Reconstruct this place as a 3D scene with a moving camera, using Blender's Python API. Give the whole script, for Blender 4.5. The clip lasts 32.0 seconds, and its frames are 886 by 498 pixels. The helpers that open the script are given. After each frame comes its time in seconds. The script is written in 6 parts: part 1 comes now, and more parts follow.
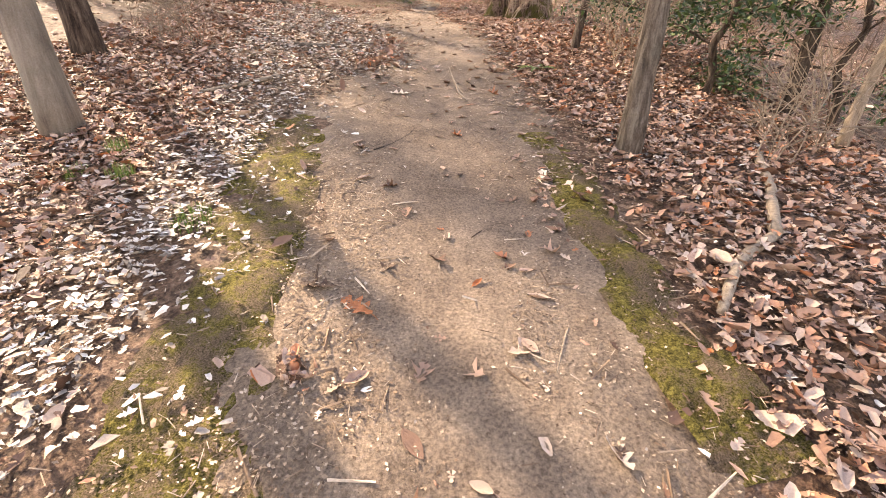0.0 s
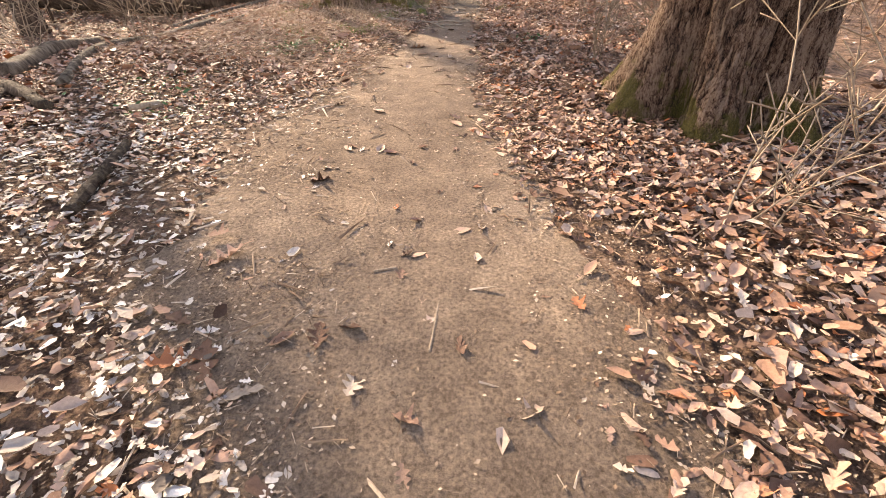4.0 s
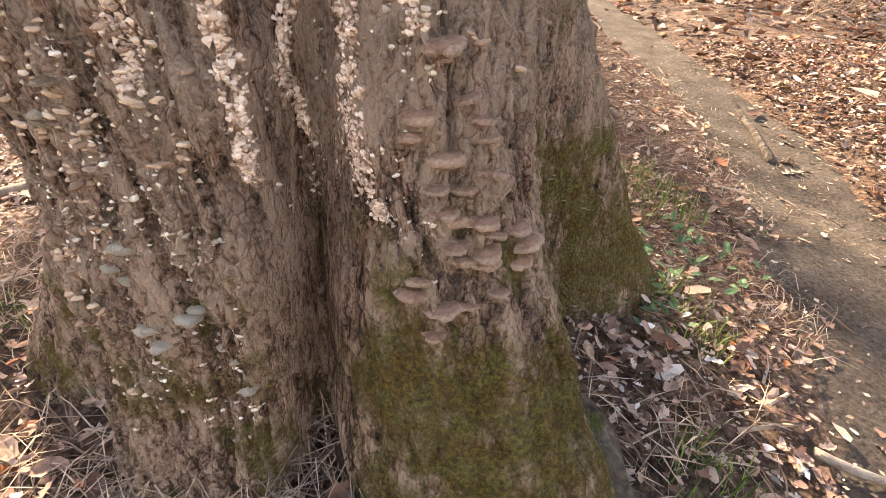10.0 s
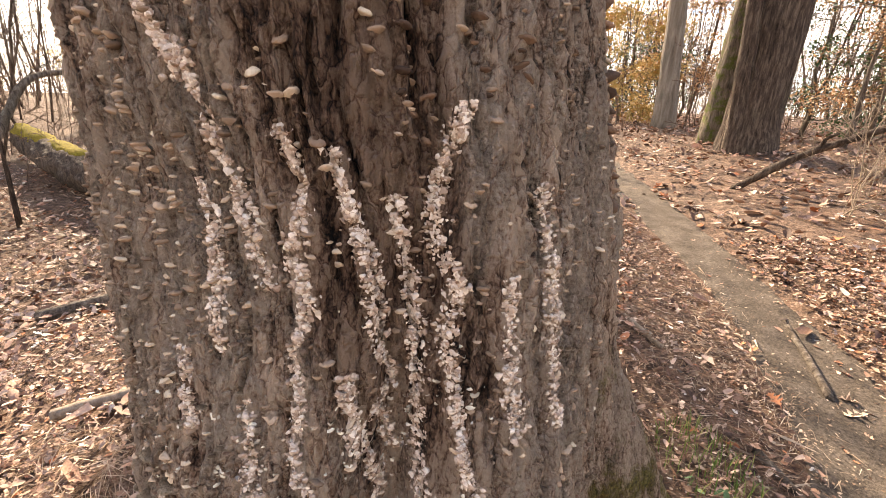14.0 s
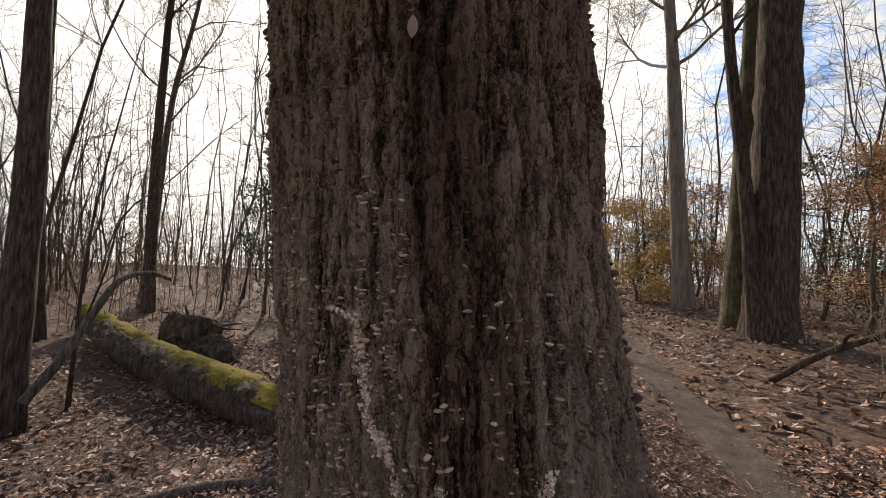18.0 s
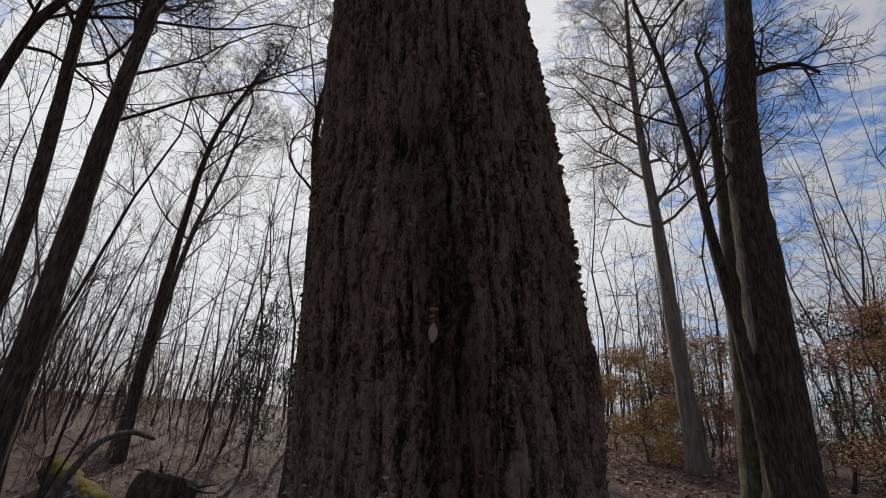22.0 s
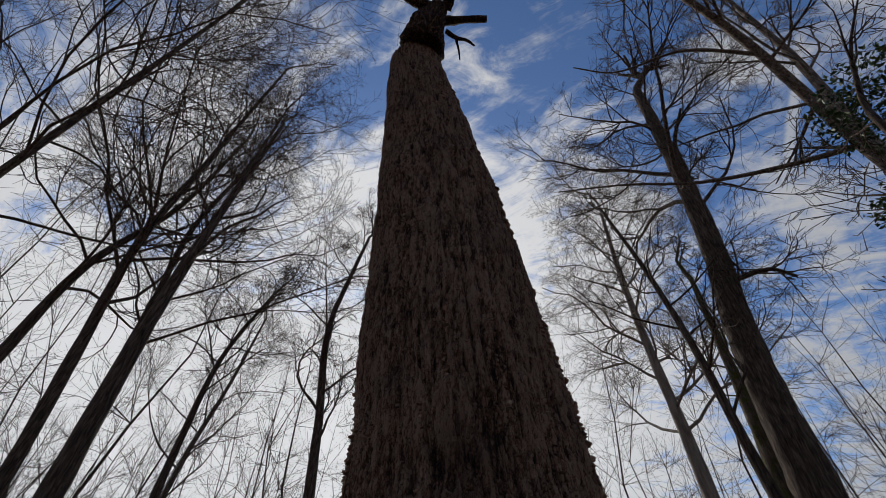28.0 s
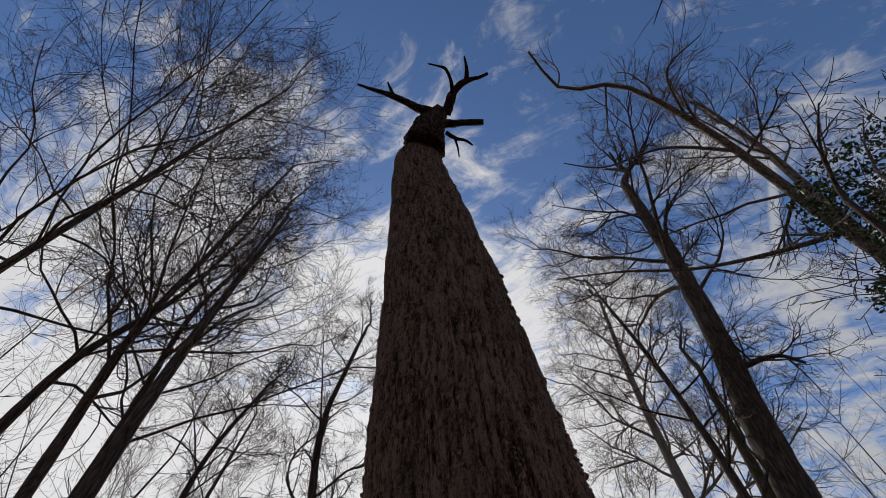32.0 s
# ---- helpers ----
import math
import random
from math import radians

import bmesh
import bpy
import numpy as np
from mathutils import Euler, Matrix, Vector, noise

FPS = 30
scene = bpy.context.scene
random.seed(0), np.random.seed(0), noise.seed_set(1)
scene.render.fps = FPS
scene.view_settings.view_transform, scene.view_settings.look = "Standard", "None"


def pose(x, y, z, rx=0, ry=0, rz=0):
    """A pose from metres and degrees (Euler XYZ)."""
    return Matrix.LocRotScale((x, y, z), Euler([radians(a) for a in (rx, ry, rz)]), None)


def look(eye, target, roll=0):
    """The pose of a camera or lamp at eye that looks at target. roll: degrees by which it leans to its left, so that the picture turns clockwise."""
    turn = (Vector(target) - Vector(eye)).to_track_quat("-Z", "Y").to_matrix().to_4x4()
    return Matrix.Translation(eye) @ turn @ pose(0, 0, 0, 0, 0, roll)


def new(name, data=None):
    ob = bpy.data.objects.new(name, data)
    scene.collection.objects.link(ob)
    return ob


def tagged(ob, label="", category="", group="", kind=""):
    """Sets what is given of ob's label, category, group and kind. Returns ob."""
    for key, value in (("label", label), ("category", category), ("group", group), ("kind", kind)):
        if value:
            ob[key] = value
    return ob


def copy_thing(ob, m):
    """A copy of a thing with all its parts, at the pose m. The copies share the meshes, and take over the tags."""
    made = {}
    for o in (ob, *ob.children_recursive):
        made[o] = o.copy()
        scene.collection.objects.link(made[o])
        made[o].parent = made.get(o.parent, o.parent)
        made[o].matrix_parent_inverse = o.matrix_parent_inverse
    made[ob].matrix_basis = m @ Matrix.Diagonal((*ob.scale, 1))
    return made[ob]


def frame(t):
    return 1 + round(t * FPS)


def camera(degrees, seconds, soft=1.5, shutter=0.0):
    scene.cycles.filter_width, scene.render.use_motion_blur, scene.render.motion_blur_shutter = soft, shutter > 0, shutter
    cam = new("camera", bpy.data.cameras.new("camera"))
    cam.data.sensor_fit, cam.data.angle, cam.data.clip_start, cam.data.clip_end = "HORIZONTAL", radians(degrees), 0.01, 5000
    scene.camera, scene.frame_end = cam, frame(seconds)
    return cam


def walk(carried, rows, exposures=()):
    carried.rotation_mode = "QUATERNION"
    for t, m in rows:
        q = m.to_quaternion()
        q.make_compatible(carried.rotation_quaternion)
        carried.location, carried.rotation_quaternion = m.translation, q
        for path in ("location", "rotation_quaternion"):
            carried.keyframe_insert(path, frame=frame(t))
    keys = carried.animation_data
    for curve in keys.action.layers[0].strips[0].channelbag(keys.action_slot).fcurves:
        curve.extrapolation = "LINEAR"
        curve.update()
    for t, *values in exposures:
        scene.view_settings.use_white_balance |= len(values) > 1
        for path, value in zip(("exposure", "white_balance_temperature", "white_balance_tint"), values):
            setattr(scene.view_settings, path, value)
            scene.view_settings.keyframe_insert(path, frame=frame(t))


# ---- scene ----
cam = camera(90.0, 32.0, soft=.6)
PATH = [
    (0, (-0.056, 0.044, 1.361), (-0.019, 1.829, 0.460), 1.0),
    (0.5, (-0.140, 0.832, 1.603), (-0.101, 2.600, 0.670), 1.1),
    (1, (0.011, 1.724, 1.674), (-0.010, 3.483, 0.722), -0.9),
    (1.5, (0.049, 2.577, 1.775), (-0.003, 4.328, 0.809), -1.7),
    (2, (0.091, 3.336, 1.943), (0.022, 5.062, 0.934), -2.2),
    (2.5, (0.125, 4.098, 2.081), (0.028, 5.806, 1.045), -2.3),
    (3, (0.095, 4.857, 2.183), (0.030, 6.551, 1.122), -1.2),
    (3.5, (0.050, 5.662, 2.176), (-0.062, 7.366, 1.135), -1.9),
    (4, (-0.099, 6.359, 2.357), (-0.208, 8.043, 1.284), -1.2),
    (4.5, (-0.358, 7.078, 2.508), (-0.446, 8.766, 1.439), -0.5),
    (6.5, (-0.735, 10.488, 2.701), (-0.979, 12.182, 1.667), 0.7),
    (7, (-0.778, 11.145, 2.778), (-1.031, 12.820, 1.714), 1.1),
    (7.5, (-0.802, 11.637, 2.833), (-1.090, 13.266, 1.709), 1.9),
    (8, (-0.899, 12.077, 2.769), (-1.231, 13.699, 1.648), 2.6),
    (8.5, (-0.990, 12.353, 2.778), (-1.362, 13.947, 1.629), 3.5),
    (9, (-1.047, 12.678, 2.750), (-1.471, 14.251, 1.590), 3.5),
    (9.5, (-1.108, 12.913, 2.710), (-1.574, 14.505, 1.592), 2.5),
    (10, (-1.163, 13.013, 2.726), (-1.638, 14.608, 1.616), 2.7),
    (10.5, (-1.192, 13.048, 2.779), (-1.678, 14.652, 1.688), 2.7),
    (11, (-1.204, 13.061, 2.819), (-1.748, 14.697, 1.805), 2.1),
    (11.5, (-1.199, 13.049, 2.895), (-1.807, 14.709, 1.959), 1.5),
    (12, (-1.209, 13.050, 2.981), (-1.831, 14.715, 2.063), 1.8),
    (12.5, (-1.210, 13.056, 3.026), (-1.869, 14.744, 2.179), 1.9),
    (13, (-1.214, 13.054, 3.067), (-1.908, 14.764, 2.297), 2.0),
    (13.5, (-1.219, 13.053, 3.116), (-1.947, 14.784, 2.429), 2.0),
    (14, (-1.223, 13.061, 3.182), (-1.983, 14.808, 2.574), 2.2),
    (14.5, (-1.226, 13.048, 3.253), (-2.014, 14.808, 2.725), 2.2),
    (15, (-1.215, 13.026, 3.330), (-2.019, 14.791, 2.842), 2.2),
    (15.5, (-1.215, 12.982, 3.427), (-2.040, 14.758, 3.022), 2.0),
    (17.5, (-1.246, 12.764, 3.465), (-2.150, 14.546, 3.543), 2.1),
    (18, (-1.227, 12.734, 3.516), (-2.137, 14.511, 3.635), 2.3),
    (18.5, (-1.206, 12.704, 3.553), (-2.121, 14.470, 3.762), 2.6),
    (19, (-1.210, 12.685, 3.591), (-2.127, 14.441, 3.861), 3.0),
    (19.5, (-1.213, 12.668, 3.633), (-2.126, 14.415, 3.974), 3.3),
    (20, (-1.213, 12.651, 3.674), (-2.111, 14.387, 4.099), 3.4),
    (20.5, (-1.213, 12.617, 3.718), (-2.105, 14.344, 4.190), 3.5),
    (21, (-1.191, 12.588, 3.765), (-2.081, 14.290, 4.324), 3.8),
    (21.5, (-1.200, 12.576, 3.786), (-2.079, 14.263, 4.405), 3.7),
    (22, (-1.191, 12.545, 3.822), (-2.065, 14.201, 4.527), 3.8),
    (22.5, (-1.191, 12.562, 3.842), (-2.061, 14.172, 4.649), 3.8),
    (23, (-1.197, 12.553, 3.876), (-2.059, 14.112, 4.785), 3.6),
    (23.5, (-1.170, 12.469, 3.873), (-2.016, 13.987, 4.865), 3.4),
    (24, (-1.161, 12.452, 3.891), (-2.002, 13.948, 4.920), 3.4),
    (24.5, (-1.153, 12.423, 3.861), (-1.981, 13.862, 4.975), 3.4),
    (25, (-1.153, 12.428, 3.884), (-1.967, 13.818, 5.070), 3.3),
    (25.5, (-1.152, 12.431, 3.913), (-1.941, 13.764, 5.178), 3.0),
    (27.5, (-1.120, 12.244, 4.035), (-1.838, 13.478, 5.436), 2.5),
    (28, (-1.150, 12.245, 4.063), (-1.849, 13.456, 5.492), 2.3),
    (28.5, (-1.162, 12.234, 4.063), (-1.838, 13.411, 5.532), 2.3),
    (29, (-1.164, 12.169, 4.031), (-1.821, 13.312, 5.535), 2.3),
    (29.5, (-1.171, 12.177, 4.032), (-1.802, 13.272, 5.581), 2.4),
    (30, (-1.178, 12.186, 4.033), (-1.789, 13.244, 5.616), 2.2),
    (30.5, (-1.183, 12.200, 4.015), (-1.772, 13.218, 5.632), 2.1),
    (31, (-1.191, 12.199, 4.009), (-1.765, 13.190, 5.649), 2.1),
    (31.5, (-1.196, 12.191, 4.020), (-1.755, 13.160, 5.678), 2.0),
    (32, (-1.191, 12.193, 4.023), (-1.737, 13.136, 5.700), 1.9),
]
EXPO = [(0, 2.5, 8900, 14), (2.5, 2.5, 8900, 14), (4.5, 2.1, 8700, 14), (6.5, 2.3, 8600, 12), (8.5, 2.35, 8600, 12), (10, 2.62, 8600, 12), (11, 2.66, 8600, 12), (13, 2.5, 8600, 12), (14, 2.35, 8600, 12), (15.5, 1.95, 8100, 12),
        (17.5, .85, 7400, 10), (18, .58, 7200, 10), (18.5, .3, 7100, 10), (19, .15, 6900, 10), (20, -.1, 6600, 10), (22, -.35, 6400, 10), (25, -.5, 6350, 10), (29, -.55, 6350, 10), (32, -.45, 6450, 11)]
walk(cam, [(t, look(eye, target, roll)) for t, eye, target, roll in PATH], EXPO)

# ---- light: low winter sun ahead, veiled by thin cloud ----
SUN_AZ, SUN_EL = 44.0, 31.0      # degrees to the left of +y, and up
world = bpy.data.worlds.new("winter_sky")
scene.world = world
world.use_nodes = True


class Nodes:
    """A small helper to write node trees in a few lines."""

    def __init__(self, tree):
        self.t = tree
        self.n, self.l = tree.nodes, tree.links

    def add(self, kind, **inputs):
        node = self.n.new(kind)
        for key, value in inputs.items():
            self.put(node, key, value)
        return node

    def put(self, node, key, value):
        sock = node.inputs[int(key[1:])] if key[0] == "i" and key[1:].isdigit() else node.inputs[key.replace("_", " ")]
        if isinstance(value, bpy.types.NodeSocket):
            self.l.new(value, sock)
        else:
            sock.default_value = value

    def math(self, op, a, b=0.0, c=None):
        node = self.n.new("ShaderNodeMath")
        node.operation = op
        self.put(node, "i0", a)
        self.put(node, "i1", b)
        if c is not None:
            self.put(node, "i2", c)
        return node.outputs[0]

    def vec(self, op, a, b=(0, 0, 0)):
        node = self.n.new("ShaderNodeVectorMath")
        node.operation = op
        self.put(node, "i0", a)
        self.put(node, "i1", b)
        return node.outputs["Value"] if op in ("DOT_PRODUCT", "LENGTH") else node.outputs[0]

    def noise(self, co, scale, detail=4.0, rough=0.55, distort=0.0):
        node = self.add("ShaderNodeTexNoise", Vector=co, Scale=scale, Detail=detail, Roughness=rough, Distortion=distort)
        return node.outputs[0]

    def ramp(self, fac, stops):
        node = self.n.new("ShaderNodeValToRGB")
        self.put(node, "i0", fac)
        els = node.color_ramp.elements
        while len(els) < len(stops):
            els.new(0.5)
        for el, (pos, col) in zip(els, stops):
            el.position = pos
            el.color = (*col, 1) if len(col) == 3 else col
        return node.outputs[0]

    def span(self, fac, lo, hi, a=0.0, b=1.0):
        node = self.add("ShaderNodeMapRange", i0=fac, i1=lo, i2=hi, i3=a, i4=b)
        node.interpolation_type = "SMOOTHSTEP"
        return node.outputs[0]

    def mix(self, fac, a, b, blend="MIX"):
        node = self.n.new("ShaderNodeMix")
        node.data_type, node.blend_type = "RGBA", blend
        self.put(node, "i0", fac)
        for key, value in (("i6", a), ("i7", b)):
            if not isinstance(value, bpy.types.NodeSocket) and len(value) == 3:
                value = (*value, 1)
            self.put(node, key, value)
        return node.outputs[2]


def heading(az, el=0.0):
    a, e = radians(az), radians(el)
    return Vector((-math.sin(a) * math.cos(e), math.cos(a) * math.cos(e), math.sin(e)))


def build_sky():
    k = Nodes(world.node_tree)
    k.n.clear()
    sky = k.n.new("ShaderNodeTexSky")
    sky.sky_type, sky.sun_disc = "NISHITA", False
    sky.sun_elevation, sky.sun_rotation = radians(SUN_EL), radians(-SUN_AZ)
    sky.air_density, sky.dust_density, sky.ozone_density = 1.0, 0.6, 1.6
    d = k.n.new("ShaderNodeTexCoord").outputs["Generated"]
    sep = k.add("ShaderNodeSeparateXYZ", Vector=d)
    up = sep.outputs["Z"]
    flat = k.vec("SCALE", d)
    k.put(flat.node, "Scale", k.math("DIVIDE", 1.0, k.math("ADD", k.math("MAXIMUM", up, 0.0), 0.22)))
    # thin high cloud, thicker low down and towards the sun
    near_sun = k.vec("DOT_PRODUCT", d, tuple(heading(SUN_AZ + 2, SUN_EL - 2)))
    big = k.noise(flat, 1.6, 6, 0.62, 0.9)
    fine = k.noise(k.vec("MULTIPLY", flat, (1.0, 2.2, 1.0)), 4.2, 8, 0.68, 1.6)
    cover = k.math("ADD", big, k.math("MULTIPLY", fine, 0.72))
    cover = k.math("ADD", cover, k.span(up, 0.8, 0.1, 0.0, 0.27))
    cover = k.math("ADD", cover, k.span(near_sun, 0.6, 0.98, 0.0, 0.24))
    cloud = k.span(cover, 0.87, 1.13)
    # vapour trails
    for (a1, e1), (a2, e2), width in TRAILS:
        p, q = heading(a1, e1), heading(a2, e2)
        n = p.cross(q).normalized()
        mid = (p + q).normalized()
        off = k.math("ABSOLUTE", k.vec("DOT_PRODUCT", d, tuple(n)))
        off = k.math("ADD", off, k.math("MULTIPLY", k.math("SUBTRACT", fine, 0.5), width * 1.2))
        line = k.math("MULTIPLY", k.span(off, width, width * 0.2), k.span(k.vec("DOT_PRODUCT", d, tuple(mid)), p.dot(mid) - 0.002, p.dot(mid) + 0.004))
        cloud = k.math("MAXIMUM", cloud, k.math("MULTIPLY", line, 0.8))
    white = k.mix(k.span(near_sun, 0.5, 1.0), (6.3, 6.35, 6.5), (11.5, 11.3, 11.1))
    blue = k.mix(1.0, sky.outputs[0], (1.02, 1.27, 1.6), "MULTIPLY")
    col = k.mix(k.math("MULTIPLY", cloud, 0.95), blue, white)
    bg = k.add("ShaderNodeBackground", Color=col, Strength=SKY)
    out = k.n.new("ShaderNodeOutputWorld")
    k.l.new(bg.outputs[0], out.inputs["Surface"])


SKY = 0.098
TRAILS = [((60, 41.5), (44, 42), 0.007), ((17, 50.6), (7, 47.2), 0.004), ((14.5, 36.6), (5, 33.3), 0.004), ((-38, 52), (-22, 40), 0.014)]
build_sky()
sun = new("sun", bpy.data.lights.new("sun", "SUN"))
sun.data.energy, sun.data.angle, sun.data.color = 4.3, radians(1.1), (1.0, 0.93, 0.83)
sun.matrix_world = look(heading(SUN_AZ, SUN_EL) * 60, (0, 0, 0))

# ---- ground shape ----
TREE = (-1.66, 13.79)            # foot of the big tree
KY = [-60, -20, -5, 0, 4, 7.2, 9, 10.6, 13, 15, 18, 24, 34, 60, 120]
KZ = [-3.5, -2.2, -.85, 0, .76, 1.3, 1.45, 1.57, 1.78, 2.0, 2.3, 2.8, 3.25, 3.5, 3.7]
PY = [-6, 0, 3, 6, 8, 10, 11.5, 13, 15, 16, 17, 18, 20, 22, 26, 34]
PX = [.1, .05, .06, .06, -.2, -.55, -.45, -.22, -.15, -.3, -.6, -.92, -1.55, -2.2, -3.6, -7]
PW = [.76, .76, .76, .8, .68, .54, .46, .36, .28, .26, .25, .25, .26, .28, .3, .3]
LY = [-6, 0, 2.5, 4.3, 5.2, 6.2, 7.2, 8.5, 10, 11.5, 13, 15, 34]
LW = [.75, .8, .9, 1.35, .62, .62, 1.1, 1.35, .8, .46, .36, .27, .27]      # half width to the left of the middle


def smooth_table(v, ks, vs, w=0.7):
    v = np.asarray(v, float)
    return .25 * np.interp(v - w, ks, vs) + .5 * np.interp(v, ks, vs) + .25 * np.interp(v + w, ks, vs)


def path_x(y):
    return smooth_table(y, PY, PX)


def height(x, y):
    x, y = np.asarray(x, float), np.asarray(y, float)
    u = x - path_x(y)
    side = np.clip((abs(u) - .8) / 2, 0, 1)
    z = smooth_table(y, KY, KZ, .8) - .03 * np.exp(-(u / .5) ** 2)
    z = z + .04 * np.exp(-(np.hypot(x - TREE[0], y - TREE[1]) / 1.1) ** 2)
    far = np.clip((y - 13) / 2, 0, 1)      # the path runs in a shallow trough under a bank beside the big tree
    z = z - .1 * far * np.exp(-(u / .65) ** 2) + .16 * far * np.exp(-((u + 1.15) / .55) ** 2) * np.clip((17.5 - y) / 2, 0, 1)
    z = z + .2 * np.clip((-u - 1.2) / 1.3, 0, 1) * np.clip((y - 6.5) / 3, 0, 1) * np.clip((12.5 - y) / 2, 0, 1) - .12 * np.clip((u - 1.6) / 1.2, 0, 1) * np.clip((6 - y) / 2, 0, 1)
    z = z - .55 * np.clip((-u - 2.2) / 3.5, 0, 1) * np.clip((y - 10) / 4, 0, 1) - np.clip((u - 3) * .16, 0, 1.6) * np.clip((14 - y) / 6, 0, 1)
    return z + .04 * np.sin(x * .9 + y * .33) * side + .03 * np.sin(x * .37 - y * .8 + 1) * side


def on_ground(x, y, up=0.0):
    return Vector((x, y, float(height(x, y)) + up))


# ---- mesh helpers ----
def grid_noise(p, scale, seed=0):
    """Smooth value noise, -1 to 1, for rows of points."""
    q = np.asarray(p, float) * scale + seed * 17.31
    i = np.floor(q).astype(np.int64)
    fr = q - i
    fr = fr * fr * (3 - 2 * fr)
    out = 0
    for dx in (0, 1):
        for dy in (0, 1):
            for dz in (0, 1):
                h = ((i[..., 0] + dx) * 73856093) ^ ((i[..., 1] + dy) * 19349663) ^ ((i[..., 2] + dz) * 83492791) ^ (seed * 2654435)
                h = (h ^ (h >> 13)) * 1274126177 & 0x7FFFFFFF
                h = ((h ^ (h >> 16)) & 0xFFFF) / 32767.5 - 1
                wx = fr[..., 0] if dx else 1 - fr[..., 0]
                wy = fr[..., 1] if dy else 1 - fr[..., 1]
                wz = fr[..., 2] if dz else 1 - fr[..., 2]
                out = out + h * wx * wy * wz
    return out


def mesh_of(name, verts, faces, smooth=True):
    """A mesh from an array of places and an array of faces of one size."""
    verts, faces = np.asarray(verts, np.float32), np.asarray(faces, np.int32)
    me = bpy.data.meshes.new(name)
    me.vertices.add(len(verts))
    me.vertices.foreach_set("co", verts.ravel())
    n, k = faces.shape
    me.loops.add(n * k)
    me.loops.foreach_set("vertex_index", faces.ravel())
    me.polygons.add(n)
    me.polygons.foreach_set("loop_start", np.arange(0, n * k, k, dtype=np.int32))
    me.polygons.foreach_set("use_smooth", np.full(n, smooth))
    me.update(calc_edges=True)
    me.validate()
    return me


class Soup:
    """Gathers pieces of three- or four-cornered faces into one mesh."""

    def __init__(self):
        self.v, self.f, self.n = [], [], 0

    def add(self, v, f):
        v, f = np.asarray(v, float), np.asarray(f, int)
        if f.shape[1] == 3:
            f = np.c_[f, f[:, 2:]]
        self.v.append(v)
        self.f.append(f + self.n)
        self.n += len(v)
        return self

    def mesh(self, name, smooth=True):
        v, f = np.concatenate(self.v), np.concatenate(self.f)
        tri = f[:, 2] == f[:, 3]
        if tri.all():
            return mesh_of(name, v, f[:, :3], smooth)
        if not tri.any():
            return mesh_of(name, v, f, smooth)
        q = f[~tri]
        return mesh_of(name, v, np.concatenate([f[tri][:, :3], q[:, :3], q[:, [0, 2, 3]]]), smooth)


def tube(points, radii, sides=6, wobble=0.0, seed=0, cap=True):
    """A closed tube along points, with one radius each."""
    p = np.asarray(points, float)
    r = np.broadcast_to(np.asarray(radii, float), (len(p),)).copy()
    d = np.gradient(p, axis=0)
    d /= np.maximum(np.linalg.norm(d, axis=1, keepdims=True), 1e-9)
    ref = np.array([0, 0, 1.0]) if abs(d[:, 2]).mean() < .8 else np.array([1.0, 0, 0])
    a = np.cross(d, ref)
    a /= np.maximum(np.linalg.norm(a, axis=1, keepdims=True), 1e-9)
    b = np.cross(d, a)
    th = np.linspace(0, 2 * np.pi, sides, endpoint=False)
    ring = p[:, None] + r[:, None, None] * (np.cos(th)[:, None] * a[:, None] + np.sin(th)[:, None] * b[:, None])
    v = ring.reshape(-1, 3)
    if wobble:
        k = grid_noise(v, 9, seed) + .6 * grid_noise(v, 23, seed + 1)
        v = v + (v - np.repeat(p, sides, 0)) * (wobble * k)[:, None]
    i = np.arange(len(p) - 1)[:, None] * sides
    j = np.arange(sides)
    f = np.stack([i + j, i + (j + 1) % sides, i + sides + (j + 1) % sides, i + sides + j], -1).reshape(-1, 4)
    if cap:
        v = np.concatenate([v, p[:1], p[-1:]])
        n = len(v)
        e = (len(p) - 1) * sides
        caps = [[(k + 1) % sides, k, n - 2, n - 2] for k in range(sides)] + [[e + k, e + (k + 1) % sides, n - 1, n - 1] for k in range(sides)]
        f = np.concatenate([f, caps])
    return v, f


def curve_points(pts, n):
    """n places on a smooth line through pts."""
    pts = np.asarray(pts, float)
    s = np.r_[0, np.cumsum(np.linalg.norm(np.diff(pts, axis=0), axis=1))]
    t = np.linspace(0, s[-1], n)
    m = np.gradient(pts, s, axis=0)
    k = np.clip(np.searchsorted(s, t, "right") - 1, 0, len(s) - 2)
    h = (s[k + 1] - s[k])[:, None]
    u = ((t - s[k])[:, None]) / h
    return (2 * u**3 - 3 * u**2 + 1) * pts[k] + (u**3 - 2 * u**2 + u) * h * m[k] + (3 * u**2 - 2 * u**3) * pts[k + 1] + (u**3 - u**2) * h * m[k + 1]


def thing(name, me, material, label="", category="", group="", kind=""):
    ob = new(name, me)
    if me is not None and material is not None:
        me.materials.append(material)
    return tagged(ob, label, category, group, kind)


def part(name, me, material, parent, label=""):
    ob = new(name, me)
    if material is not None and not me.materials:
        me.materials.append(material)
    ob.parent = parent
    return tagged(ob, label)


